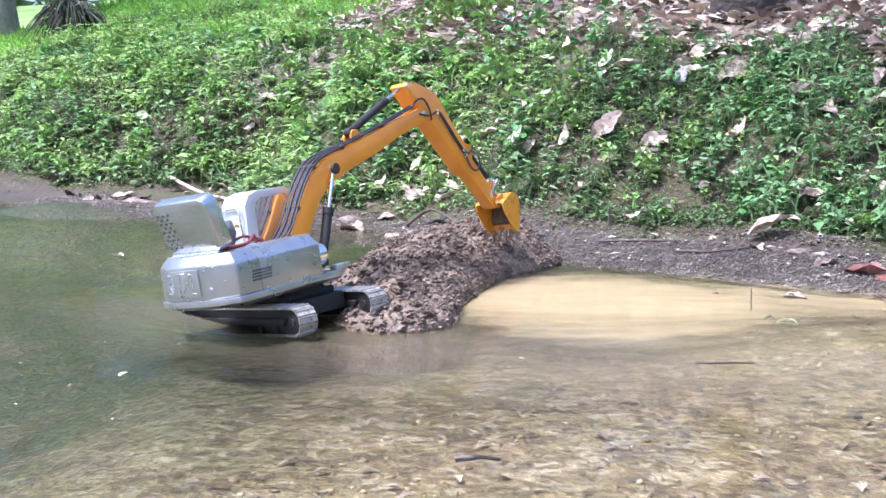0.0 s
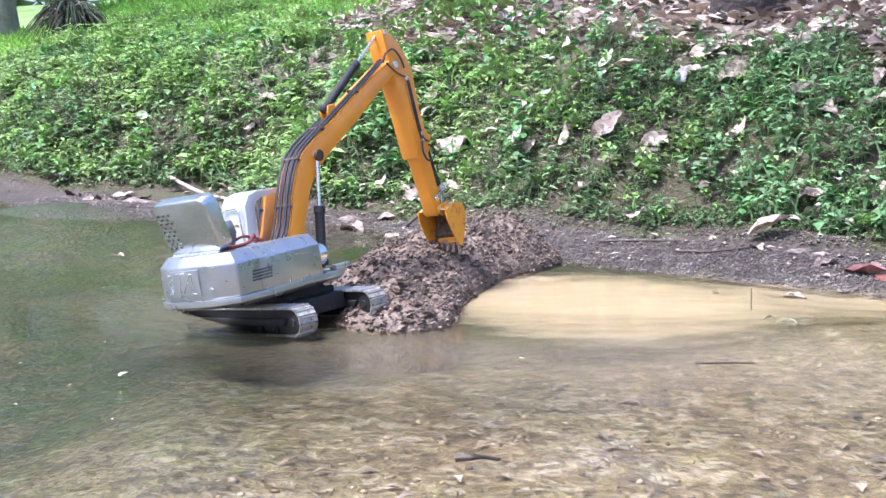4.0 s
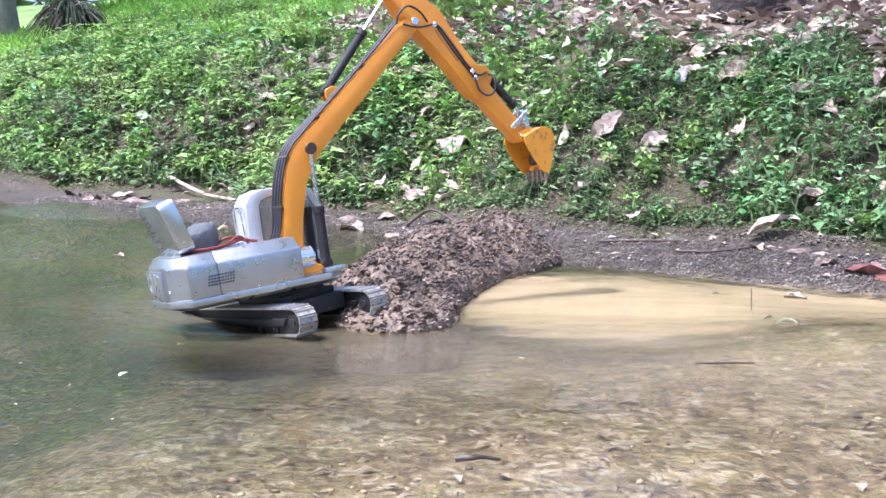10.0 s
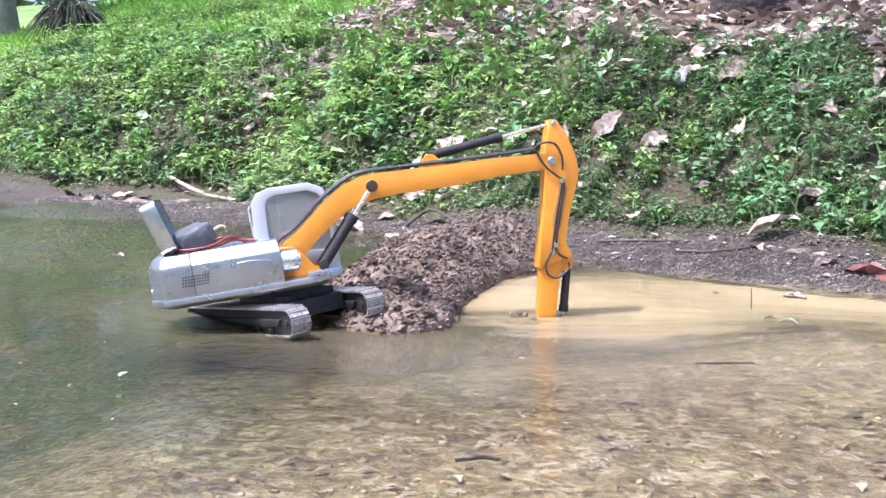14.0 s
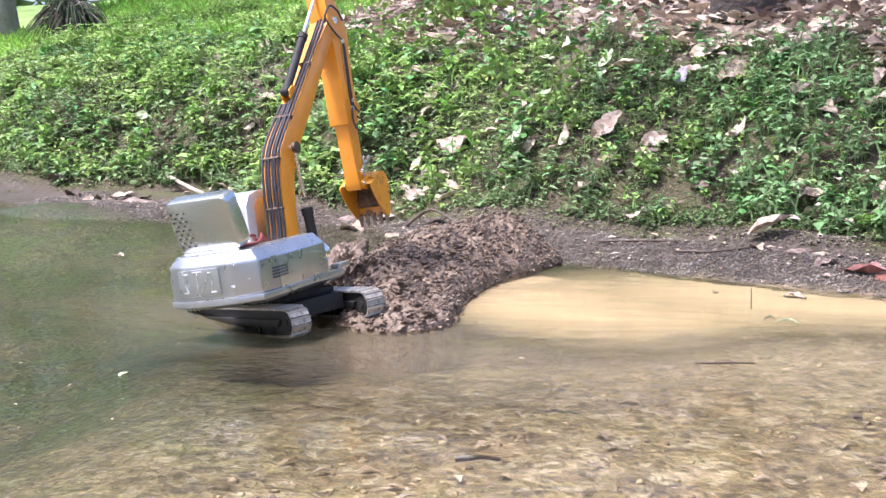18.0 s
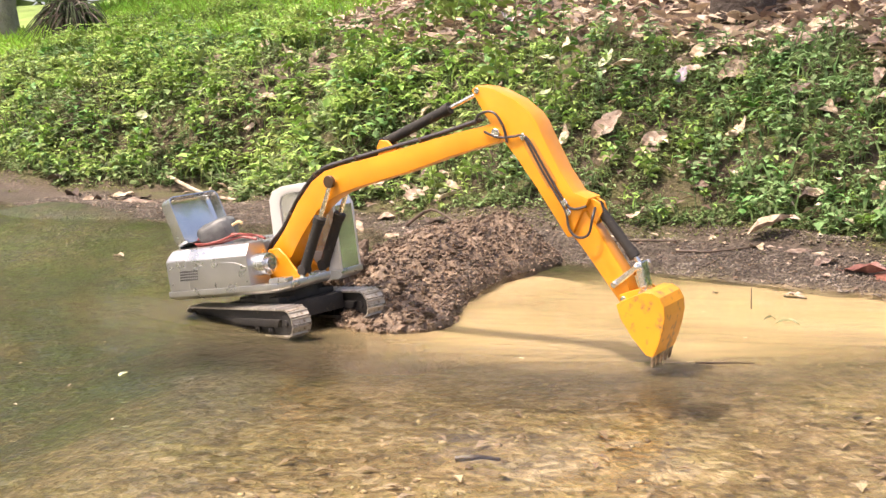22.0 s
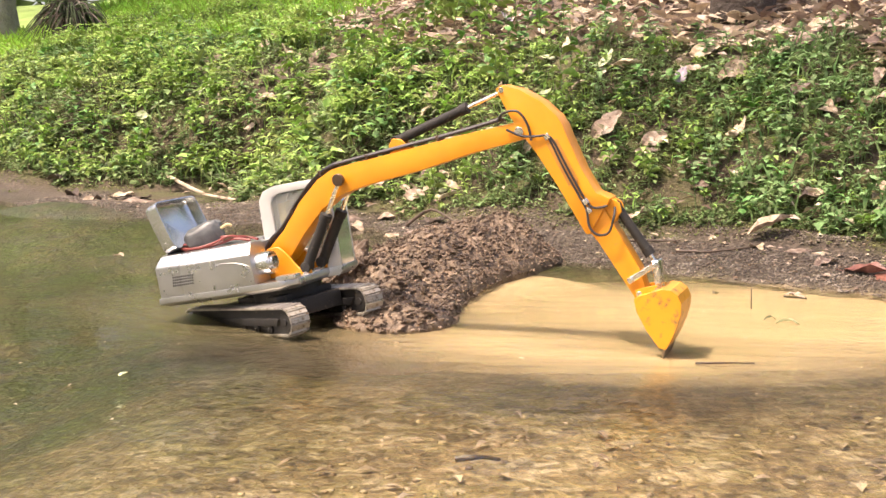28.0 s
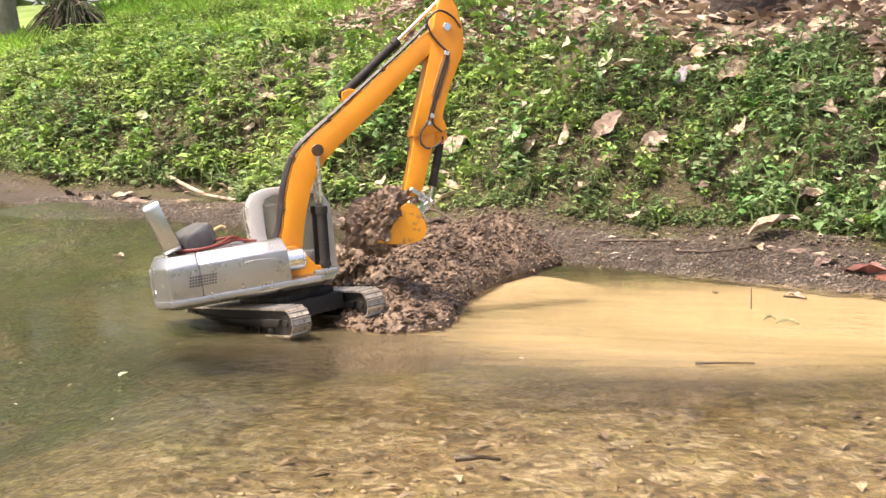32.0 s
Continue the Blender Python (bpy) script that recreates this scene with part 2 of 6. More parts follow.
def land(x, y):
    u = bank_u(x, y)
    rough = noise.noise(Vector((x * 3, y * 3, 0))) * 0.02 + noise.noise(Vector((x * 11, y * 11, 4))) * 0.006
    if u < SHORE:
        z = -0.075 * smooth(0, 0.9, SHORE - u) - 0.10 * smooth(-0.35, -0.9, x) * smooth(0, 0.6, SHORE - u) - 0.004
    elif u < TOE:
        z = 0.045 * (u - SHORE) / (TOE - SHORE) - 0.004
    elif u < CREST:
        z = 0.041 + 0.70 * (u - TOE) - 0.06 * smooth(TOE, TOE + 0.2, u) * (1 - smooth(TOE + 0.2, TOE + 0.5, u))
    else:
        k = u - CREST
        z = 0.615 + 0.30 * min(k, 3.2) + 0.02 * max(0.0, min(k, 40) - 3.2)
    amount = 0.25 if u < SHORE else (0.6 if u < TOE else 1.6)
    return z + rough * amount


# ---- mesh tools ----
def finish(bm, bevel=0.0, segments=2, flat=False):
    bmesh.ops.recalc_face_normals(bm, faces=bm.faces)
    if bevel:
        es = [e for e in bm.edges if len(e.link_faces) == 2 and e.calc_face_angle(0) > 0.5]
        if es:
            bmesh.ops.bevel(bm, geom=es, offset=bevel, segments=segments, profile=0.6, affect="EDGES", clamp_overlap=True)
    if not flat:
        for f in bm.faces:
            f.smooth = True
        for e in bm.edges:
            e.smooth = len(e.link_faces) != 2 or e.calc_face_angle(0) < 0.6
    return bm


def mesh_of(name, bm, mat):
    me = bpy.data.meshes.new(name)
    bm.to_mesh(me)
    bm.free()
    me.materials.append(mat)
    return me


def part(name, bm, mat, parent, label=""):
    ob = new(name, bm if isinstance(bm, bpy.types.Mesh) else mesh_of(name, bm, mat))
    ob.parent = parent
    return tagged(ob, label) if label else ob


def add_prism(bm, outline, y0, y1):
    """A plate with that outline in x, z between two y."""
    a = [bm.verts.new((x, y0, z)) for x, z in outline]
    b = [bm.verts.new((x, y1, z)) for x, z in outline]
    bm.faces.new(a), bm.faces.new(b[::-1])
    for i in range(len(a)):
        j = (i + 1) % len(a)
        bm.faces.new((a[j], a[i], b[i], b[j]))
    return bm


def add_loft(bm, rings):
    """Closed rings of points of one count, joined and capped."""
    vs = [[bm.verts.new(p) for p in r] for r in rings]
    for r, s in zip(vs, vs[1:]):
        for i in range(len(r)):
            j = (i + 1) % len(r)
            bm.faces.new((r[i], r[j], s[j], s[i]))
    bm.faces.new(vs[0][::-1]), bm.faces.new(vs[-1])
    return bm


def add_box(bm, x0, x1, y0, y1, z0, z1):
    return add_loft(bm, [[(x0, y0, z), (x1, y0, z), (x1, y1, z), (x0, y1, z)] for z in (z0, z1)])


def add_tube(bm, points, r, n=8):
    points = [Vector(p) for p in points]
    rings = []
    for i, p in enumerate(points):
        d = (points[min(i + 1, len(points) - 1)] - points[max(i - 1, 0)]).normalized()
        side = d.cross(Vector((0.31, 0.9, 0.29))).normalized()
        up = d.cross(side)
        rr = r[i] if isinstance(r, (list, tuple)) else r
        rings.append([p + rr * (math.cos(6.28319 * k / n) * side + math.sin(6.28319 * k / n) * up) for k in range(n)])
    return add_loft(bm, rings)


def bend(points, steps=6):
    """A smooth line through the points."""
    p = [Vector(q) for q in points]
    out = []
    for i in range(len(p) - 1):
        a, b, c, d = p[max(i - 1, 0)], p[i], p[i + 1], p[min(i + 2, len(p) - 1)]
        for k in range(steps):
            t = k / steps
            out.append(0.5 * (2 * b + (c - a) * t + (2 * a - 5 * b + 4 * c - d) * t * t + (3 * b - a - 3 * c + d) * t ** 3))
    return out + [p[-1]]


def B():
    return bmesh.new()


GRIT = material("dark_wet_grit", [(0.055, 0.043, 0.033), (0.125, 0.10, 0.08), (0.22, 0.19, 0.16)], 14, 0.72, 0, 0.4, 70, None, 0.6, 0.003, vary=0.45)
CLOD = material("mud_clod_skin", [(0.075, 0.047, 0.030), (0.145, 0.098, 0.066), (0.23, 0.168, 0.120)], 1.3, 0.5, 0, 0.7, 4, None, 0.6, 0.12, vary=0.2)
# Lime leaf, its colour raised to stand in for sun on the left bank.
LIME = material("sunlit_lime_leaf", [(0.25, 0.40, 0.09), (0.40, 0.53, 0.17)], 3, 0.5, 0, 0.0, 20, vary=0.45, sub=0.4)
MOSS = material("yellow_green_moss", [(0.10, 0.125, 0.035), (0.23, 0.25, 0.085)], 5, 0.8, 0, 0.0, 20, vary=0.5, sub=0.2)
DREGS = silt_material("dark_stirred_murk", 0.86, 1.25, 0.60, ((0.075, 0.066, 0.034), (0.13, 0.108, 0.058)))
MURK = silt_material("lightening_grey_brown_murk", 0.30, 1.25, 0.55, ((0.40, 0.32, 0.22), (0.52, 0.43, 0.31)))
PIN = material("greasy_brown_pin", [(0.07, 0.045, 0.03), (0.16, 0.11, 0.07)], 40, 0.4, 0.5, 0.2, 120, (0.3, 0.26, 0.2), 0.64, 0.001)
DARKBARK = material("dark_damp_bark", [(0.03, 0.022, 0.018), (0.07, 0.055, 0.045)], 9, 0.9, 0, 1.0, 40, (0.11, 0.1, 0.09), 0.62, 0.02)


# ---- the excavator ----
# Its frame: origin on the swing axis, x forwards along the tracks. The house's frame shares the origin.
PITCH = Matrix(((0.98813, 0.0, -0.15362), (0.00488, 0.9995, 0.03138), (0.15354, -0.03176, 0.98763))).to_4x4()
PLACE = Vector((-0.2931, 2.1415, 0.0498))
FOOT = (0.0092, 0.0757)
BOOM, STICK = 0.54, 0.364
KNEE = (0.1953, 0.0621)
RAM = (0.072, 0.036)
ARM_FOOT, ARM_NOSE = (0.318, 0.073), (-0.049, 0.012)
CURL_FOOT, ROCKER, ROCKER_LONG, EAR, LINK = (0.222, 0.050), (0.337, 0.002), 0.046, (0.0, 0.031), 0.040


def track(parent, y):
    r, x1, x0, zc, w = 0.0235, 0.137, -0.225, -0.0325, 0.039
    bm = B()
    outline = [(x1 + r * math.sin(a), zc + r * math.cos(a)) for a in [math.pi * k / 8 for k in range(9)]]
    outline += [(x0 - r * math.sin(a), zc - r * math.cos(a)) for a in [math.pi * k / 8 for k in range(9)]]
    add_prism(bm, outline, y - w * 0.28, y + w * 0.28)
    belt = part("track", finish(bm), BLACK, parent, "black track belt with worn steel shoes")
    shoe = B()
    add_prism(shoe, [(-0.0062, -0.0005), (0.0062, -0.0005), (0.0064, 0.0022), (-0.002, 0.0022), (-0.003, 0.0042), (-0.0055, 0.0042), (-0.0060, 0.0022), (-0.0064, 0.0022)], -w / 2, w / 2)
    shoe = mesh_of("track_shoe", finish(shoe, flat=True), SHOE)
    straight = x1 - x0
    total = 2 * straight + 2 * math.pi * r
    count = 66
    for i in range(count):
        s = i * total / count
        if s < straight:
            m = pose(x0 + s, y, zc + r)
        elif s < straight + math.pi * r:
            a = (s - straight) / r
            m = pose(x1 + r * math.sin(a), y, zc + r * math.cos(a), 0, math.degrees(a), 0)
        elif s < 2 * straight + math.pi * r:
            m = pose(x1 - (s - straight - math.pi * r), y, zc - r, 0, 180, 0)
        else:
            a = (s - 2 * straight - math.pi * r) / r
            m = pose(x0 - r * math.sin(a), y, zc - r * math.cos(a), 0, 180 + math.degrees(a), 0)
        o = part("track_shoe", shoe, SHOE, belt)
        o.matrix_basis = m
    for name, x, rad in (("idler_wheel", x1, 0.017), ("sprocket", x0, 0.017), *[("track_roller", x0 + 0.06 + 0.048 * k, 0.009) for k in range(6)]):
        bm = B()
        z = zc if rad > 0.01 else zc - r + 0.0095
        add_prism(bm, [(x + rad * math.cos(6.2832 * k / 16), z + rad * math.sin(6.2832 * k / 16)) for k in range(16)], y - w * 0.40, y + w * 0.40)
        add_prism(bm, [(x + rad * 0.4 * math.cos(6.2832 * k / 10), z + rad * 0.4 * math.sin(6.2832 * k / 10)) for k in range(10)], y - w * 0.47, y + w * 0.47)
        part(name, finish(bm, 0.001, 1), BLACK, belt, "dark steel running wheel")
    bm = B()
    add_prism(bm, [(x0 + 0.03, zc - 0.008), (x1 - 0.03, zc - 0.008), (x1 - 0.02, zc + 0.006), (x0 + 0.02, zc + 0.006)], y - w * 0.46, y + w * 0.46)
    part("side_frame", finish(bm, 0.002), BLACK, belt)


CAB = material("pale_silver_paint", [(0.52, 0.525, 0.51), (0.62, 0.625, 0.61)], 12, 0.34, 0.25, 0.01, 40, (0.48, 0.47, 0.44), 0.68, 0.0005)


def house_parts(root):
    """The slewing upper works in silver sheet metal."""
    bm = B()
    plan = [(-0.250, -0.055), (-0.225, -0.099), (0.048, -0.099), (0.078, -0.078), (0.082, 0.030), (0.108, 0.034), (0.108, 0.099), (-0.225, 0.099), (-0.250, 0.055)]
    under = [(x * 0.93, y * 0.90) for x, y in plan]
    add_loft(bm, [[(x, y, 0.017) for x, y in under], [(x, y, 0.0240) for x, y in plan], [(x, y, 0.0350) for x, y in plan]])
    house = part("house", finish(bm, 0.0018), SILVER, root, "silver sheet-metal slewing deck of the toy excavator")
    # Ring made oversized in black, so it doubles as shade below the deck.
    bm = B()
    add_loft(bm, [[(0.066 * math.cos(6.2832 * k / 24), 0.066 * math.sin(6.2832 * k / 24), z) for k in range(24)] for z in (-0.005, 0.017)])
    part("slew_ring", finish(bm, 0.002), BLACK, house, "black slewing ring, widened to stand for shade under the deck")

    # rear counterweight and two engine covers with sloped shoulders
    bm = B()
    rear = [(-0.247, -0.053), (-0.222, -0.096), (-0.165, -0.096), (-0.165, 0.096), (-0.222, 0.096), (-0.247, 0.053)]
    inner = [(-0.235, -0.046), (-0.215, -0.080), (-0.165, -0.080), (-0.165, 0.080), (-0.215, 0.080), (-0.235, 0.046)]
    add_loft(bm, [[(x, y, 0.035) for x, y in rear], [(x, y, 0.094) for x, y in rear], [(x, y, 0.113) for x, y in inner]])
    weight = part("counterweight", finish(bm, 0.004, 3), SILVER, house, "rounded silver counterweight with embossed rear panel")
    bm = B()
    add_box(bm, -0.2505, -0.246, -0.030, 0.056, 0.043, 0.090)
    part("rear_panel", finish(bm, 0.002), SILVER, house, "raised silver rear panel")
    for y, z, tilt, long in ((0.040, 0.083, 0, 0.012), (0.034, 0.070, 90, 0.020), (0.040, 0.058, 62, 0.012), (0.042, 0.051, 0, 0.010), (0.014, 0.085, 0, 0.020), (0.016, 0.067, 96, 0.032), (0.000, 0.067, -58, 0.040), (-0.014, 0.068, 92, 0.030), (-0.016, 0.049, 0, 0.012)):
        bm = B()
        add_box(bm, -0.0008, 0.0008, -long / 2, long / 2, -0.0013, 0.0013)
        o = part("embossed_bar", finish(bm, 0.0005, 1), BRIGHT, house, "bright embossed bar")
        o.matrix_basis = pose(-0.2508, y, z, tilt, 0, 0)
    for y in (-0.062, 0.056):
        bm = B()
        add_box(bm, -0.2485, -0.2445, y * 0.88 - 0.004, y * 0.88 + 0.004, 0.052, 0.056)
        part("rear_lug", finish(bm, 0.001, 1), BRIGHT, house)
    for side in (-1, 1):
        bm = B()
        a, b = (-0.165, -0.004) if side < 0 else (-0.165, -0.055)
        ring = lambda o, z: [(a, side * (0.0965 - o), z), (b - o * 0.25, side * (0.0965 - o), z), (b - o * 0.25, side * 0.040, z), (a, side * 0.040, z)]
        add_loft(bm, [ring(0, 0.035), ring(0, 0.092), ring(0.018, 0.113)])
        part("engine_cover", finish(bm, 0.002), SILVER, house, "silver engine cover with sloped shoulder")
        # perforated grille: small solid blocks, the holes' inner shade put into their dark colour
        for i in range(10):
            for k in range(4):
                x, z = -0.186 + 0.0050 * i + 0.001 * k, 0.056 + 0.0052 * k
                if side > 0 and (i > 6):
                    continue
                bm = B()
                add_box(bm, x - 0.0017, x + 0.0017, side * 0.0962 - 0.0009, side * 0.0962 + 0.0009, z - 0.0017, z + 0.0017)
                part("grille_hole", bm, HOLE_SHADE, house)
        bm = B()
        add_tube(bm, bend([(-0.085, side * 0.0966, 0.082), (-0.06, side * 0.0966, 0.083), (-0.03, side * 0.0966, 0.079), (-0.008, side * 0.0966, 0.070)]), 0.0007, 6)
        part("swage_line", finish(bm), SILVER, house)
    bm = B()
    add_box(bm, -0.165, -0.02, -0.040, 0.040, 0.035, 0.108)
    part("deck", finish(bm, 0.002), SILVER, house, "flat silver deck behind the boom")

    # raised hood, leaning back over the counterweight
    hood = B()
    w, h, d = 0.066, 0.100, 0.030

    def rounded(x, inset, r):
        hw, z0, z1 = w - inset, inset, h - inset
        return [(x, yc + r * math.cos(q), zc + r * math.sin(q)) for yc, zc, a in ((hw - r, z1 - r, 0), (-hw + r, z1 - r, 90), (-hw + r, z0 + r, 180), (hw - r, z0 + r, 270)) for q in [radians(a + 22.5 * k) for k in range(5)]]
    add_loft(hood, [rounded(-0.0015, 0.007, 0.008), rounded(0.0006, 0.0025, 0.011), rounded(0.006, 0.0, 0.013), rounded(d, 0.0, 0.013), rounded(d, 0.0022, 0.011), rounded(0.006, 0.0022, 0.011), rounded(0.0018, 0.008, 0.008)])
    o = part("engine_hood", finish(hood), POLISHED, house, "thin silver engine hood standing open, with punched holes")
    o.matrix_basis = pose(-0.216, 0, 0.114, 0, -17, 0)
    # Solid blocks for punched holes: dark colour for inner shade, alternating with bright metal.
    for i in range(5):
        for k in range(9):
            bm = B()
            y, z = 0.055 - 0.0068 * i, 0.016 + 0.0078 * k
            add_box(bm, -0.0022, 0.0, y - 0.0022, y + 0.0022, z - 0.0017, z + 0.0017)
            q = part("hood_hole", bm, BRIGHT if (i + k) % 2 else HOLE_SHADE, house)
            q.matrix_basis = pose(-0.216, 0, 0.114, 0, -17, 0)
    bm = B()
    add_tube(bm, [(-0.217, -0.058, 0.1145), (-0.217, 0.058, 0.1145)], 0.0028, 8)
    part("hood_hinge", finish(bm), BRIGHT, house)

    # battery in dark wrap, with its red leads
    bm = B()
    bmesh.ops.create_icosphere(bm, subdivisions=3, radius=1)
    for v in bm.verts:
        p = v.co
        p.x, p.y, p.z = 0.037 * math.copysign(abs(p.x) ** 0.45, p.x), 0.025 * math.copysign(abs(p.y) ** 0.45, p.y), 0.024 * math.copysign(abs(p.z) ** 0.5, p.z)
        p += 0.0055 * Vector((noise.noise(p * 60), noise.noise(p * 60 + Vector((9, 0, 0))), noise.noise(p * 70)))
    o = part("battery_pack", finish(bm), BAG, house, "dark grey wrapped battery pack")
    o.matrix_basis = pose(-0.160, -0.002, 0.135, 6, -16, 25)
    bm = B()
    add_tube(bm, bend([(-0.125, 0.0, 0.143), (-0.108, 0.004, 0.150), (-0.10, 0.006, 0.146)]), 0.003, 8)
    part("connector", finish(bm), TAN, house, "pale plug")
    for q in ([(-0.18, 0.015, 0.113), (-0.198, -0.012, 0.119), (-0.190, -0.036, 0.116), (-0.15, -0.043, 0.115), (-0.115, -0.03, 0.117), (-0.085, -0.016, 0.121), (-0.055, -0.008, 0.113)],
              [(-0.175, 0.02, 0.113), (-0.201, -0.004, 0.123), (-0.196, -0.036, 0.12), (-0.155, -0.048, 0.117), (-0.12, -0.038, 0.120), (-0.09, -0.02, 0.128), (-0.065, 0.002, 0.112)],
              [(-0.13, 0.01, 0.117), (-0.115, -0.012, 0.128), (-0.09, -0.006, 0.125), (-0.07, 0.012, 0.118), (-0.045, 0.004, 0.112)],
              [(-0.17, -0.02, 0.113), (-0.2, -0.02, 0.126), (-0.203, 0.012, 0.12), (-0.17, 0.03, 0.115)]):
        bm = B()
        add_tube(bm, bend(q, 5), 0.0026, 7)
        part("battery_lead", finish(bm), REDWIRE, house, "dull red battery lead")

    # cab: a rounded silver hoop on each side, roof, rear wall and clear panes
    y0, y1 = 0.034, 0.097
    outer = [(-0.045, 0.035), (-0.050, 0.120), (-0.046, 0.182), (-0.034, 0.199), (-0.008, 0.206), (0.068, 0.205), (0.094, 0.192), (0.111, 0.155), (0.106, 0.035)]
    inner = [(-0.020, 0.082), (-0.022, 0.122), (-0.020, 0.174), (-0.013, 0.186), (0.002, 0.191), (0.064, 0.191), (0.084, 0.181), (0.099, 0.152), (0.096, 0.070)]
    for y in (y0, y1 - 0.007):
        bm = B()
        k = len(outer)
        rings = [[bm.verts.new((p[0], yy, p[1])) for p in q] for q, yy in ((outer, y), (inner, y), (inner, y + 0.007), (outer, y + 0.007))]
        for r, q in ((0, 1), (1, 2), (2, 3), (3, 0)):
            for i in range(k):
                j = (i + 1) % k
                bm.faces.new((rings[r][i], rings[r][j], rings[q][j], rings[q][i]))
        part("cab_hoop", finish(bm, 0.0016), CAB, house, "rounded silver side frame of the cab")
        bm = B()
        add_prism(bm, inner, y + 0.003, y + 0.0042)
        o = part("side_window", bm, ACRYLIC, house, "clear acrylic side window")
        o.visible_shadow = False
    bm = B()
    add_prism(bm, outer[2:7] + [(p[0] * 0.97 + 0.001, p[1] - 0.004) for p in outer[2:7]][::-1], y0 + 0.007, y1 - 0.007)
    part("cab_roof", finish(bm), CAB, house, "rounded silver cab roof")
    bm = B()
    add_prism(bm, outer[:3] + [(p[0] + 0.004, p[1]) for p in outer[:3]][::-1], y0 + 0.007, y1 - 0.007)
    part("cab_rear_wall", finish(bm), CAB, house, "silver rear wall of the cab")
    bm = B()
    add_prism(bm, outer[6:] + [(p[0] - 0.0015, p[1]) for p in outer[6:]][::-1], y0 + 0.007, y1 - 0.007)
    o = part("windscreen", bm, ACRYLIC, house, "clear acrylic windscreen")
    o.visible_shadow = False
    bm = B()
    add_box(bm, -0.005, 0.03, 0.045, 0.085, 0.08, 0.10)
    add_box(bm, -0.014, 0.004, 0.045, 0.085, 0.08, 0.172)
    part("seat", finish(bm, 0.004), TAN, house, "tan seat board in the cab")
    bm = B()
    add_tube(bm, bend([(-0.052, 0.045, 0.114), (-0.054, 0.045, 0.165), (-0.050, 0.050, 0.176), (-0.050, 0.085, 0.176), (-0.054, 0.09, 0.165), (-0.052, 0.09, 0.114)], 4), 0.0018, 7)
    part("handrail", finish(bm), BRIGHT, house, "thin bright handrail behind the cab")
    bm = B()
    add_tube(bm, [(-0.004, -0.068, 0.070), (0.026, -0.068, 0.070)], 0.021, 18)
    add_tube(bm, [(0.026, -0.068, 0.070), (0.031, -0.068, 0.070)], 0.013, 14)
    part("hydraulic_motor", finish(bm, 0.001, 1), BRIGHT, house, "round bright metal hydraulic motor")
    bm = B()
    add_box(bm, 0.04, 0.083, -0.094, -0.074, 0.0355, 0.044)
    part("step_block", finish(bm, 0.002), SILVER, house)
    for y in (-0.030, 0.030):
        bm = B()
        add_prism(bm, [(-0.028, 0.035), (0.080, 0.035), (0.080, 0.046), (0.054, 0.049), (0.036, 0.076), (0.020, 0.093), (-0.005, 0.093), (-0.022, 0.074)], y - 0.0025, y + 0.0025)
        part("boom_bracket", finish(bm, 0.0012, 1), YELLOW, house, "yellow boom foot bracket")
    bm = B()
    add_tube(bm, [(RAM[0], -0.040, RAM[1]), (RAM[0], 0.040, RAM[1])], 0.005, 10)
    part("pivot_pin", finish(bm), BRIGHT, house)
    bm = B()
    add_tube(bm, [(FOOT[0], -0.036, FOOT[1]), (FOOT[0], 0.036, FOOT[1])], 0.005, 10)
    part("pivot_pin", finish(bm), BRIGHT, house)
    return house


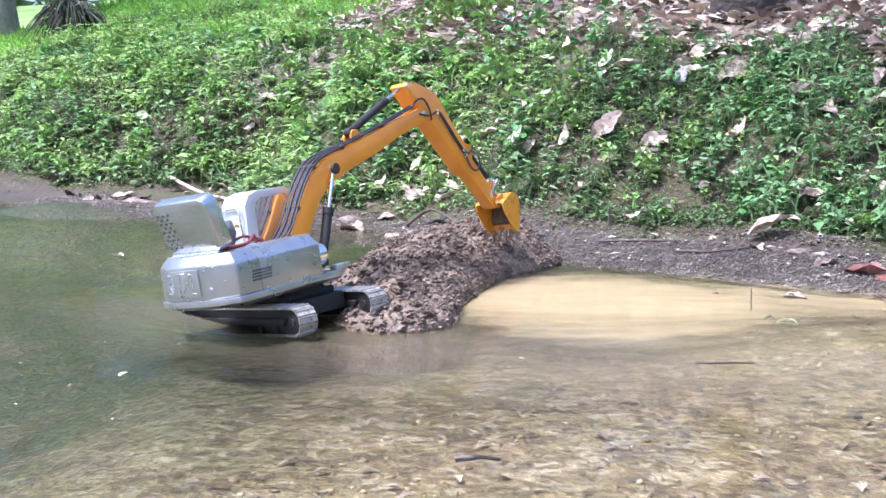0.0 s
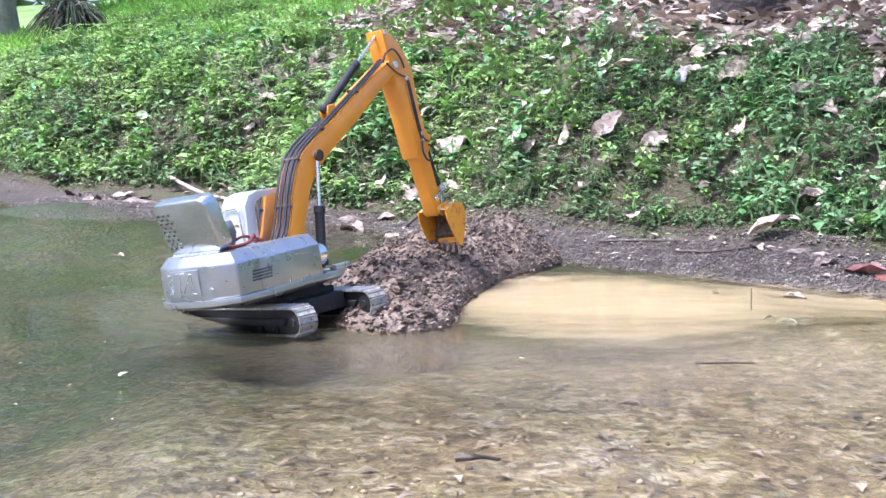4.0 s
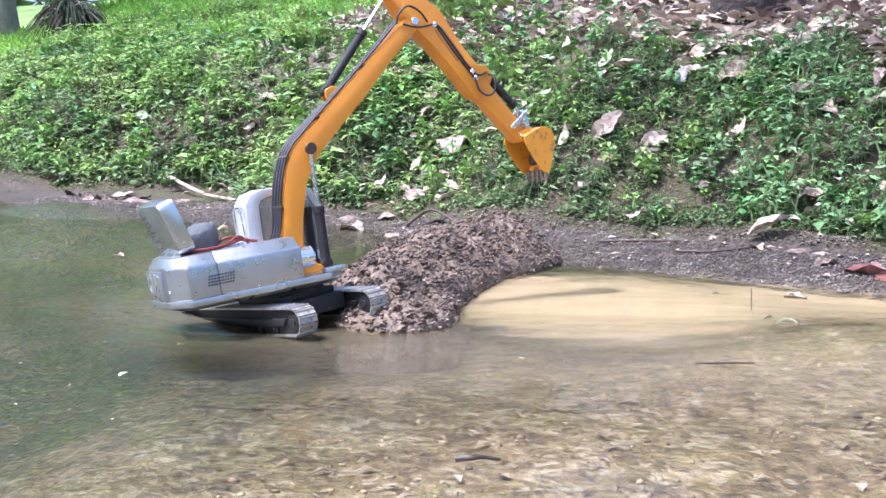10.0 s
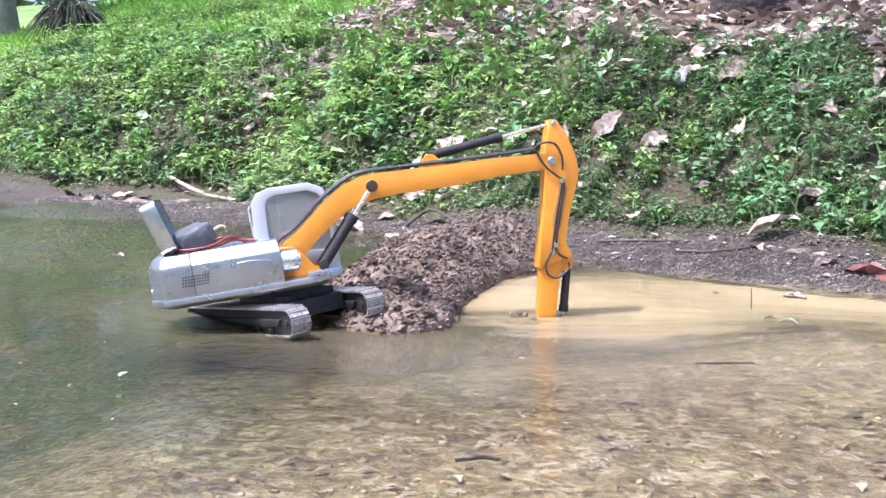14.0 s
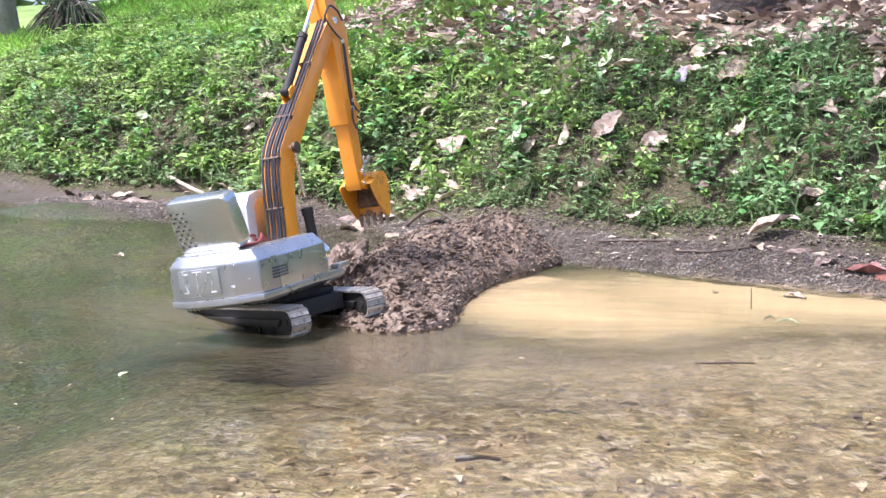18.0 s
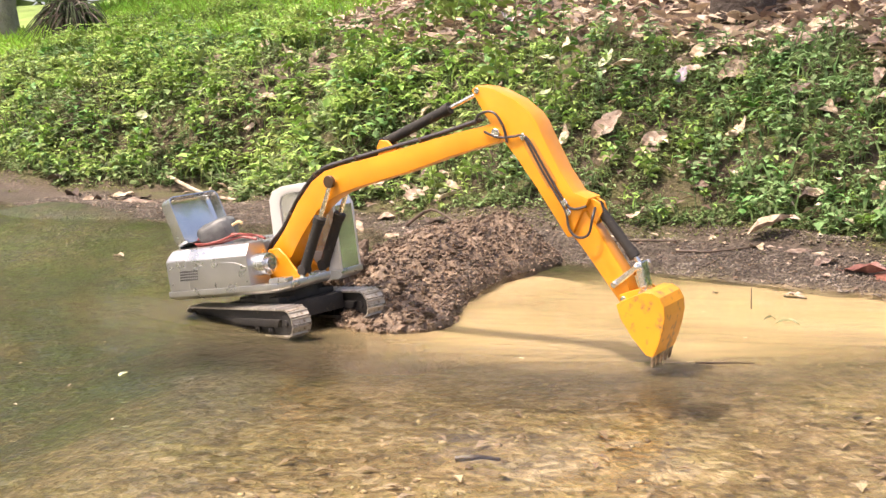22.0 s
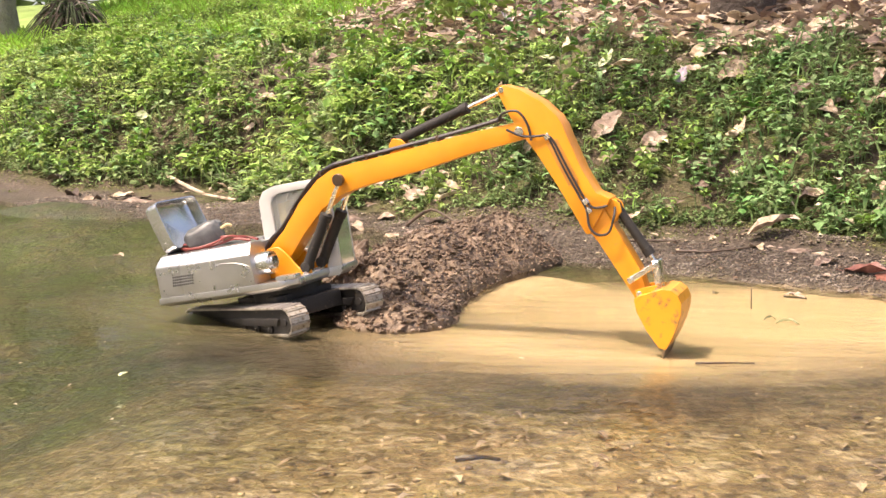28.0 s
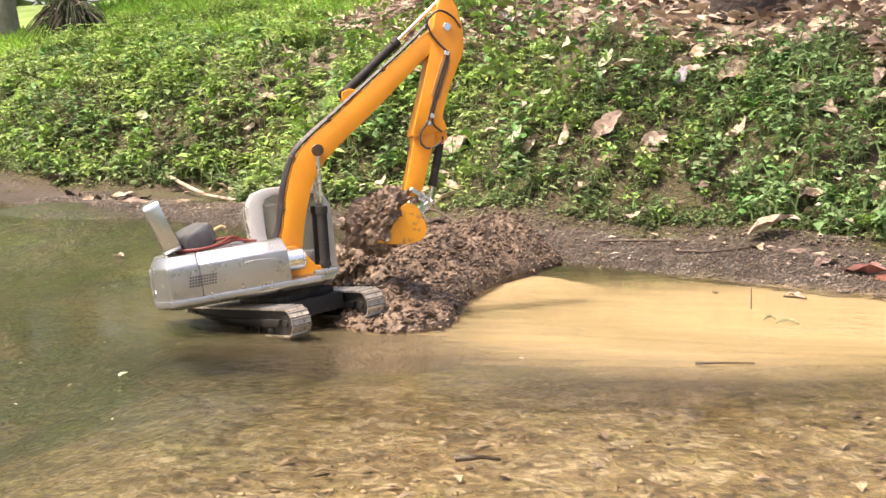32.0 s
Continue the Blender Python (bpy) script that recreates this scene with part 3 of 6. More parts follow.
def boom_parts(root):
    """Origin at the foot pin, x towards the stick's pivot."""
    w = 0.0215

    def rise(u):
        return 0.0108 * max(0.0, (u + 0.02) / 0.215 if u < 0.195 else 1 - (u - 0.195) / 0.345)

    def lifted(outline):
        return [(u, v + rise(u)) for u, v in outline]
    bm = B()
    add_prism(bm, lifted([(-0.022, 0.006), (-0.012, 0.020), (0.036, 0.034), (0.095, 0.061), (0.148, 0.0765), (0.185, 0.0770), (0.228, 0.0675), (0.31, 0.047), (0.43, 0.0195), (0.528, -0.006),
                   (0.548, -0.010), (0.556, -0.022), (0.552, -0.036), (0.538, -0.041), (0.44, -0.020), (0.34, -0.0035), (0.235, 0.0190), (0.19, 0.026), (0.16, 0.028), (0.13, 0.025), (0.07, 0.005), (0.015, -0.020), (-0.008, -0.022), (-0.02, -0.008)]), -w, w)
    boom = part("boom", finish(bm, 0.0022), YELLOW, root, "curved yellow-orange steel boom")
    bm = B()
    add_tube(bm, [(KNEE[0], -0.034, KNEE[1]), (KNEE[0], 0.034, KNEE[1])], 0.0062, 14)
    add_tube(bm, [(KNEE[0], -0.0380, KNEE[1]), (KNEE[0], -0.030, KNEE[1])], 0.0115, 16)
    add_tube(bm, [(KNEE[0], 0.030, KNEE[1]), (KNEE[0], 0.0380, KNEE[1])], 0.0115, 16)
    part("knee_pin", finish(bm, 0.0008, 1), PIN, boom, "dark greasy boom cylinder pin")
    bm = B()
    add_tube(bm, [(0.539, -0.026, -0.026), (0.539, 0.026, -0.026)], 0.008, 14)
    part("tip_pin", finish(bm, 0.0008, 1), BRIGHT, boom)
    for y in (-0.009, 0.009):
        bm = B()
        add_prism(bm, lifted([(0.300, 0.048), (0.342, 0.038), (0.332, 0.064), (0.318, 0.072), (0.306, 0.064)]), y - 0.0025, y + 0.0025)
        part("cylinder_lug", finish(bm, 0.001, 1), YELLOW, boom)
    # hoses along the back of the boom
    for k, y in enumerate((-0.019, -0.0125, -0.006, 0.001, 0.008, 0.0145)):
        up = 0.0035 + 0.002 * (k % 2)
        far = [(0.43, y, 0.022 + up), (0.520, y * 1.1, 0.0035 + up)] if k < 3 else [(0.295, y * 0.8, 0.052 + up)]
        bm = B()
        line = [(-0.045 - 0.004 * k, y * 1.3, -0.008), (-0.028, y * 1.2, 0.012), (-0.008, y, 0.028 + up), (0.036, y, 0.038 + up), (0.095, y, 0.064 + up), (0.148, y, 0.0790 + up), (0.185, y, 0.0795 + up), (0.228, y, 0.070 + up), *far]
        add_tube(bm, bend([(u, q, v + rise(u)) for u, q, v in line], 5), 0.0026, 7)
        part("hose", finish(bm), RUBBER, boom, "thin black hydraulic hose")
    for u, v in ((0.07, 0.054), (0.16, 0.083), (0.26, 0.064), (0.40, 0.031)):
        bm = B()
        v += rise(u)
        add_box(bm, u - 0.0025, u + 0.0025, -0.0225, 0.0195 if u < 0.3 else 0.004, v - 0.004, v + 0.0052)
        part("hose_clip", finish(bm, 0.001, 1), PIN, boom)
    bm = B()
    add_tube(bm, bend([(0.512, -0.0225, 0.006), (0.53, -0.027, 0.014), (0.555, -0.029, 0.004), (0.560, -0.0285, -0.024), (0.552, -0.027, -0.05)], 6), 0.0022, 7)
    part("loop_hose", finish(bm), RUBBER, boom, "looped black hose at the boom tip")
    return boom


def stick_parts(root):
    """Origin at the boom's tip pivot, x towards the bucket's pin."""
    w = 0.0225
    bm = B()
    add_prism(bm, [(-0.057, 0.005), (-0.056, 0.017), (-0.030, 0.038), (0.008, 0.056), (0.043, 0.064), (0.062, 0.063), (0.080, 0.058), (0.141, 0.045), (0.186, 0.041), (0.208, 0.055), (0.213, 0.046), (0.216, 0.034), (0.236, -0.009), (0.232, -0.015),
                   (0.138, -0.006), (0.076, -0.003), (0.03, -0.004), (-0.006, -0.003)], -w, w)
    stick = part("stick", finish(bm, 0.0022), YELLOW, root, "yellow-orange steel dipper stick")
    bm = B()
    add_prism(bm, [(0.205, 0.036), (0.257, 0.031), (0.330, 0.024), (0.364, 0.012), (0.377, 0.004), (0.376, -0.009), (0.364, -0.012), (0.328, -0.0105), (0.255, -0.0075), (0.205, -0.012)], -0.0165, 0.0165)
    part("stick_end", finish(bm, 0.002), YELLOW, stick, "narrow lower end of the stick")
    for x, z, half in ((STICK, 0, 0.026), (*ROCKER, 0.028), (*ARM_NOSE, 0.024)):
        bm = B()
        add_tube(bm, [(x, -half, z), (x, half, z)], 0.005, 12)
        part("stick_pin", finish(bm, 0.0006, 1), BRIGHT, stick)
    for q in ([(0.010, -0.0255, -0.020), (0.035, -0.028, -0.004), (0.052, -0.027, 0.018), (0.060, -0.0255, 0.030), (0.075, -0.0250, 0.030), (0.12, -0.0250, 0.022), (0.17, -0.0250, 0.016), (0.20, -0.026, 0.012), (0.225, -0.0285, 0.0), (0.245, -0.030, 0.004), (0.252, -0.030, 0.022), (0.236, -0.028, 0.044), (0.224, -0.012, 0.050)],
              [(0.065, -0.0252, 0.034), (0.08, -0.0252, 0.0345), (0.125, -0.0252, 0.0275), (0.185, -0.0252, 0.0205), (0.205, -0.026, 0.025), (0.215, -0.022, 0.044)]):
        bm = B()
        add_tube(bm, bend(q, 5), 0.0021, 7)
        part("hose", finish(bm), RUBBER, stick, "thin black hose on the stick")
    bm = B()
    add_box(bm, 0.07, 0.15, -0.0245, -0.0224, 0.014, 0.034)
    o = part("hose_channel", finish(bm, 0.001, 1), material("brown_worn_paint", [(0.40, 0.17, 0.03), (0.52, 0.24, 0.04)], 30, 0.5, 0, 0.1, 90), stick, "worn brown hose channel")
    o.matrix_basis = pose(0, 0, 0.0185, 0, 8.5, 0)
    for u, v in ((0.062, 0.030), (0.188, 0.019), (0.203, 0.014)):
        bm = B()
        add_box(bm, u - 0.005, u + 0.005, -0.0275, -0.0222, v - 0.005, v + 0.005)
        part("hose_clip", finish(bm, 0.001, 1), BRIGHT, stick)
    for y in (-0.008, 0.008):
        bm = B()
        add_prism(bm, [(0.205, 0.036), (0.245, 0.030), (0.236, 0.055), (0.222, 0.060), (0.210, 0.055)], y - 0.002, y + 0.002)
        part("cylinder_lug", finish(bm, 0.0008, 1), YELLOW, stick)
    return stick


TOOTH = material("muddy_worn_steel", [(0.16, 0.11, 0.07), (0.34, 0.27, 0.20)], 40, 0.5, 0.3, 0.2, 120, (0.09, 0.06, 0.035), 0.56, 0.001)


def bucket_parts(root):
    """Origin at the bucket's pin, x towards the teeth, the back towards +z."""
    back = [(0.000, 0.026), (-0.001, 0.050), (0.005, 0.066), (0.018, 0.076), (0.035, 0.078), (0.055, 0.071), (0.075, 0.058), (0.095, 0.042), (0.112, 0.026)]
    w, thick = 0.041, 0.0022
    bm = B()
    inner = []
    for i, p in enumerate(back):
        q, r = back[max(i - 1, 0)], back[min(i + 1, len(back) - 1)]
        d = Vector((r[1] - q[1], -(r[0] - q[0]))).normalized() * thick
        inner.append((p[0] + d.x, p[1] + d.y))
    add_prism(bm, back + inner[::-1], -w, w)
    bucket = part("bucket", finish(bm, flat=True), BUCKET, root, "muddy yellow digging bucket with steel teeth")
    side = [(0.004, -0.008), (0.028, -0.010), (0.068, -0.002), (0.106, 0.012), (0.113, 0.023), *back[::-1][1:], (0.001, 0.008)]
    lining = [(p[0] + 0.55 * (q[0] - p[0]), p[1] + 0.55 * (q[1] - p[1])) for p, q in zip(back, inner)]
    for y in (-w, w - thick):
        bm = B()
        add_prism(bm, side, y - 0.0006, y + thick + 0.0006)
        part("bucket_side", finish(bm, 0.0006, 1), BUCKET, bucket, "yellow bucket side plate")
    # mud that clings to the inside
    bm = B()
    deep = [(0.040 + 0.84 * (p[0] - 0.040), 0.014 + 0.84 * (p[1] - 0.014)) for p in inner[1:-1]]
    add_prism(bm, inner[1:-1] + deep[::-1], -w + 0.003, w - 0.003)
    bmesh.ops.subdivide_edges(bm, edges=[e for e in bm.edges if e.calc_length() > 0.03], cuts=9)
    for v in bm.verts:
        if abs(v.co.y) < w - 0.004:
            v.co += Vector((noise.noise(v.co * 70), 0, noise.noise(v.co * 70 + Vector((4, 4, 4))))) * 0.0018
    part("clinging_mud", finish(bm), MUD, bucket, "brown mud clinging inside the bucket")
    for k in range(5):
        bm = B()
        y = -0.034 + 0.017 * k
        add_loft(bm, [[(0.104, y - 0.0050, 0.020), (0.104, y + 0.0050, 0.020), (0.104, y + 0.0050, 0.031), (0.104, y - 0.0050, 0.031)],
                      [(0.131, y - 0.0034, 0.0100), (0.131, y + 0.0034, 0.0100), (0.131, y + 0.0034, 0.0125), (0.131, y - 0.0034, 0.0125)]])
        part("tooth", finish(bm, 0.0006, 1), TOOTH, bucket, "worn muddy steel tooth")
    for y in (-0.021, 0.021):
        bm = B()
        add_prism(bm, [(-0.009, -0.007), (0.008, -0.009), (0.020, 0.004), (0.016, 0.034), (0.004, 0.047), (-0.008, 0.040), (-0.010, 0.020)], y - 0.0022, y + 0.0022)
        part("bucket_ear", finish(bm, 0.0008, 1), BUCKET, bucket)
    bm = B()
    add_prism(bm, [(0.001, 0.002), (0.004, 0.000), (0.0055, 0.024), (0.0015, 0.024)], -w, w)
    part("bucket_top", finish(bm, 0.0006, 1), BUCKET, bucket)
    bm = B()
    add_tube(bm, [(EAR[0], -0.026, EAR[1] / 0.86), (EAR[0], 0.026, EAR[1] / 0.86)], 0.0045, 12)
    part("ear_pin", finish(bm), BRIGHT, bucket)
    for o in (bucket, *bucket.children):
        if o.data.users == 1:
            o.data.transform(Matrix.Diagonal((0.86, 0.97, 0.86, 1)))
    return bucket


def cylinder(root, r, barrel_long, rod_long, what, y=0.0):
    """A barrel that points along +x from its foot, and a rod that points along +x from its eye."""
    bm = B()
    add_tube(bm, [(-0.004, y, 0), (barrel_long, y, 0)], r, 14)
    add_tube(bm, [(barrel_long - 0.012, y, 0), (barrel_long + 0.002, y, 0)], r * 1.18, 14)
    add_tube(bm, [(0, y - r, 0), (0, y + r, 0)], r * 1.05, 12)
    barrel = part("cylinder_barrel", finish(bm, 0.0006, 1), BLACK, root, "black hydraulic " + what + " cylinder barrel")
    bm = B()
    add_tube(bm, [(0, y, 0), (rod_long, y, 0)], r * 0.42, 10)
    add_tube(bm, [(0, y - r * 0.8, 0), (0, y + r * 0.8, 0)], r * 0.75, 12)
    rod = part("cylinder_rod", finish(bm), BRIGHT, root, "polished steel " + what + " cylinder rod")
    return barrel, rod


digger = tagged(new("toy_excavator"), "silver and yellow metal toy excavator standing in shallow water", "excavator")
digger.empty_display_size = 0.05
# Black frame enlarged to double as the shade beneath the house.
bm = B()
add_box(bm, -0.15, 0.085, -0.064, 0.064, -0.038, -0.006)
add_box(bm, -0.09, 0.06, -0.062, 0.062, -0.007, 0.006)
part("track_frame", finish(bm, 0.004), BLACK, digger, "black steel track frame, enlarged to stand for shade under the house")
for y in (-0.082, 0.082):
    track(digger, y)
HOUSE = house_parts(digger)
BOOM_OB, STICK_OB, BUCKET_OB = boom_parts(digger), stick_parts(digger), bucket_parts(digger)
LIFTS = [cylinder(digger, 0.0098, 0.108, 0.10, "boom", y) for y in (-0.029, 0.029)]
CROWD = cylinder(digger, 0.0088, 0.150, 0.15, "stick")
CURL = cylinder(digger, 0.0080, 0.098, 0.085, "bucket")
ROCKERS = []
for y in (-0.0215, 0.0215):
    bm = B()
    add_prism(bm, [(-0.006, -0.005), (ROCKER_LONG + 0.005, -0.004), (ROCKER_LONG + 0.006, 0.004), (-0.006, 0.005)], y - 0.0018, y + 0.0018)
    ROCKERS.append(part("rocker_arm", finish(bm, 0.0008, 1), BRIGHT, digger, "bright metal bucket rocker arm"))
bm = B()
add_prism(bm, [(-0.006, -0.006), (LINK + 0.006, -0.006), (LINK + 0.006, 0.006), (-0.006, 0.006)], -0.012, 0.012)
add_tube(bm, [(0, -0.0255, 0), (0, 0.0255, 0)], 0.0045, 12)
LINK_OB = part("bucket_link", finish(bm, 0.001, 1), BRIGHT, digger, "bright metal bucket link")


# ---- ground, water ----
def spread(a, b, step, far_a, far_b):
    v = list(np.arange(a, b, step))
    s, x = step, a
    while x > far_a:
        s *= 1.22
        x -= s
        v.insert(0, x)
    s, x = step, v[-1]
    while x < far_b:
        s *= 1.22
        x += s
        v.append(x)
    return v


def ground_material():
    """Gravelly bed, wet dark mud at the edge, mossy soil on the bank, brown litter soil above."""
    m, n, l = nodes_of("stream_bank_ground")
    b = n["Principled BSDF"]
    co, dot = n.new("ShaderNodeTexCoord"), n.new("ShaderNodeVectorMath")
    dot.operation = "DOT_PRODUCT"
    dot.inputs[1].default_value = (NX, NY, 0)
    l.new(co.outputs["Object"], dot.inputs[0])

    def noise_node(scale, detail, stretch=None):
        t = n.new("ShaderNodeTexNoise")
        t.inputs["Scale"].default_value, t.inputs["Detail"].default_value = scale, detail
        if stretch:
            mp = n.new("ShaderNodeMapping")
            mp.inputs["Scale"].default_value = stretch
            l.new(co.outputs["Object"], mp.inputs["Vector"]), l.new(mp.outputs[0], t.inputs["Vector"])
        else:
            l.new(co.outputs["Object"], t.inputs["Vector"])
        return t

    def ramp(fac, stops):
        r = n.new("ShaderNodeValToRGB")
        e = r.color_ramp.elements
        while len(e) < len(stops):
            e.new(0.5)
        for i, (p, c) in enumerate(stops):
            e[i].position, e[i].color = p, (*c, 1)
        l.new(fac, r.inputs["Fac"])
        return r.outputs["Color"]

    def mixed(fac, a, c):
        x = n.new("ShaderNodeMix")
        x.data_type = "RGBA"
        l.new(fac, x.inputs["Factor"]), l.new(a, x.inputs["A"]), l.new(c, x.inputs["B"])
        return x.outputs["Result"]

    def step(a, c, wobble):
        s, r = n.new("ShaderNodeMath"), n.new("ShaderNodeMapRange")
        s.operation = "MULTIPLY_ADD"
        s.inputs[1].default_value = wobble
        l.new(mid.outputs["Fac"], s.inputs[0]), l.new(dot.outputs["Value"], s.inputs[2])
        r.inputs["From Min"].default_value, r.inputs["From Max"].default_value = a + wobble / 2, c + wobble / 2
        l.new(s.outputs[0], r.inputs["Value"])
        return r.outputs["Result"]

    mid, fine, big, bits = noise_node(7, 6), noise_node(80, 5), noise_node(3.4, 5), noise_node(30, 3)
    bed = mixed(ramp(big.outputs["Fac"], [(0.42, (0, 0, 0)), (0.58, (1, 1, 1))]),
                ramp(fine.outputs["Fac"], [(0.33, (0.085, 0.057, 0.030)), (0.5, (0.21, 0.145, 0.076)), (0.68, (0.40, 0.295, 0.175))]),
                ramp(fine.outputs["Fac"], [(0.33, (0.095, 0.080, 0.028)), (0.5, (0.23, 0.185, 0.075)), (0.68, (0.42, 0.335, 0.165))]))
    bed = mixed(ramp(mid.outputs["Fac"], [(0.55, (0, 0, 0)), (0.70, (1, 1, 1))]), bed, ramp(fine.outputs["Fac"], [(0.35, (0.27, 0.205, 0.125)), (0.65, (0.56, 0.455, 0.32))]))
    blot = noise_node(17, 4)
    bed = mixed(ramp(blot.outputs["Fac"], [(0.40, (0.85, 0.85, 0.85)), (0.52, (0, 0, 0))]), bed, ramp(fine.outputs["Fac"], [(0.35, (0.06, 0.042, 0.022)), (0.65, (0.20, 0.145, 0.08))]))
    bed = mixed(ramp(blot.outputs["Fac"], [(0.56, (0, 0, 0)), (0.66, (0.8, 0.8, 0.8))]), bed, ramp(fine.outputs["Fac"], [(0.35, (0.33, 0.25, 0.15)), (0.65, (0.62, 0.51, 0.36))]))
    warp, cell = n.new("ShaderNodeMix"), n.new("ShaderNodeTexVoronoi")
    warp.data_type = "VECTOR"
    warp.inputs["Factor"].default_value = 0.10
    l.new(co.outputs["Object"], warp.inputs["A"]), l.new(mid.outputs["Color"], warp.inputs["B"])
    cell.inputs["Scale"].default_value = 62
    l.new(warp.outputs["Result"], cell.inputs["Vector"])
    grey = n.new("ShaderNodeSeparateColor")
    l.new(cell.outputs["Color"], grey.inputs["Color"])
    scraps = ramp(grey.outputs[0], [(0.05, (0.06, 0.04, 0.022)), (0.35, (0.20, 0.14, 0.073)), (0.6, (0.30, 0.22, 0.12)), (0.8, (0.27, 0.23, 0.105)), (0.97, (0.62, 0.53, 0.40))])
    half = n.new("ShaderNodeMix")
    half.data_type = "RGBA"
    half.inputs["Factor"].default_value = 0.42
    l.new(bed, half.inputs["A"]), l.new(scraps, half.inputs["B"])
    bed = half.outputs["Result"]
    mud = ramp(fine.outputs["Fac"], [(0.3, (0.028, 0.020, 0.013)), (0.55, (0.072, 0.053, 0.037)), (0.72, (0.16, 0.127, 0.098))])
    moss = mixed(ramp(mid.outputs["Fac"], [(0.42, (0, 0, 0)), (0.58, (1, 1, 1))]),
                 ramp(fine.outputs["Fac"], [(0.3, (0.038, 0.027, 0.017)), (0.7, (0.10, 0.073, 0.046))]),
                 ramp(fine.outputs["Fac"], [(0.3, (0.045, 0.048, 0.016)), (0.7, (0.105, 0.10, 0.038))]))
    litter = ramp(fine.outputs["Fac"], [(0.3, (0.08, 0.06, 0.05)), (0.7, (0.22, 0.17, 0.13))])
    lawn = ramp(big.outputs["Fac"], [(0.35, (0.24, 0.36, 0.09)), (0.65, (0.36, 0.50, 0.15))])
    side = n.new("ShaderNodeVectorMath")
    side.operation = "DOT_PRODUCT"
    side.inputs[1].default_value = (NY, -NX, 0)
    l.new(co.outputs["Object"], side.inputs[0])
    left = n.new("ShaderNodeMapRange")
    left.inputs["From Min"].default_value, left.inputs["From Max"].default_value = -4.9, -5.4
    l.new(side.outputs["Value"], left.inputs["Value"])
    back = n.new("ShaderNodeMapRange")
    back.inputs["From Min"].default_value, back.inputs["From Max"].default_value = -0.92, -1.70
    l.new(side.outputs["Value"], back.inputs["Value"])
    # Olive and brown backwater bed; its green also stands in for the mirrored bank.
    reflected_green_bed = mixed(ramp(mid.outputs["Fac"], [(0.46, (0, 0, 0)), (0.60, (1, 1, 1))]),
                  ramp(fine.outputs["Fac"], [(0.34, (0.010, 0.016, 0.003)), (0.52, (0.036, 0.052, 0.009)), (0.68, (0.085, 0.10, 0.025))]),
                  ramp(fine.outputs["Fac"], [(0.34, (0.024, 0.022, 0.007)), (0.52, (0.070, 0.060, 0.022)), (0.68, (0.16, 0.135, 0.062))]))
    reflected_green_bed = mixed(ramp(blot.outputs["Fac"], [(0.40, (0.8, 0.8, 0.8)), (0.50, (0, 0, 0))]), reflected_green_bed, ramp(fine.outputs["Fac"], [(0.35, (0.014, 0.015, 0.005)), (0.65, (0.055, 0.052, 0.02))]))
    bed = mixed(back.outputs["Result"], bed, reflected_green_bed)
    colour = mixed(step(SHORE - 0.12, SHORE + 0.02, 0.2), bed, mud)
    colour = mixed(step(TOE - 0.08, TOE + 0.05, 0.25), colour, moss)
    colour = mixed(step(CREST - 0.15, CREST + 0.15, 0.3), colour, mixed(left.outputs["Result"], litter, lawn))
    l.new(colour, b.inputs["Base Color"])
    rr = n.new("ShaderNodeMapRange")
    rr.inputs["From Min"].default_value, rr.inputs["From Max"].default_value = SHORE + 0.1, TOE
    rr.inputs["To Min"].default_value, rr.inputs["To Max"].default_value = 0.38, 0.9
    l.new(dot.outputs["Value"], rr.inputs["Value"]), l.new(rr.outputs["Result"], b.inputs["Roughness"])
    bp, s = n.new("ShaderNodeBump"), n.new("ShaderNodeMath")
    s.operation = "ADD"
    l.new(fine.outputs["Fac"], s.inputs[0]), l.new(bits.outputs["Fac"], s.inputs[1])
    bp.inputs["Strength"].default_value, bp.inputs["Distance"].default_value = 0.9, 0.012
    l.new(s.outputs[0], bp.inputs["Height"]), l.new(bp.outputs[0], b.inputs["Normal"])
    return m


def sheet(name, xs, ys, height, mat):
    v = [(x, y, height(x, y)) for y in ys for x in xs]
    w = len(xs)
    f = [(j * w + i, j * w + i + 1, (j + 1) * w + i + 1, (j + 1) * w + i) for j in range(len(ys) - 1) for i in range(w - 1)]
    me = bpy.data.meshes.new(name)
    me.from_pydata(v, [], f)
    me.polygons.foreach_set("use_smooth", [True] * len(f))
    me.materials.append(mat)
    return new(name, me)


tagged(sheet("ground", spread(-3.4, 2.4, 0.035, -60, 60), spread(0.5, 7.4, 0.035, -40, 80), land, ground_material()),
       "gravel stream bed rising to a muddy edge and a mossy bank", "ground", kind="structure")
stream = tagged(sheet("water", [-12, -6, -4, -2, -1, 0, 1, 2, 4, 6, 12], [-10, -4, -1, 0, 1, 2, 3, 4, 5, 6, 8, 14], lambda x, y: 0.0, WATER),
                "clear shallow stream water with gentle ripples", "water", kind="structure")


def silt(name, label, mat):
    """A round sheet of silt with radius one, to be scaled by its own mesh."""
    def build(rx, ry):
        me = bpy.data.meshes.new(name)
        k = 28
        v = [(0, 0, 0)] + [(math.cos(6.28319 * i / k) * r, math.sin(6.28319 * i / k) * r, 0) for r in (0.5, 1.0) for i in range(k)]
        f = [(0, 1 + i, 1 + (i + 1) % k) for i in range(k)] + [(1 + i, 1 + k + i, 1 + k + (i + 1) % k, 1 + (i + 1) % k) for i in range(k)]
        me.from_pydata(v, [], f)
        me.materials.append(mat)
        ob = tagged(new(name, me), label, "murky water", kind="stuff")
        ob.scale = (rx, ry, 1)
        return ob
    return build


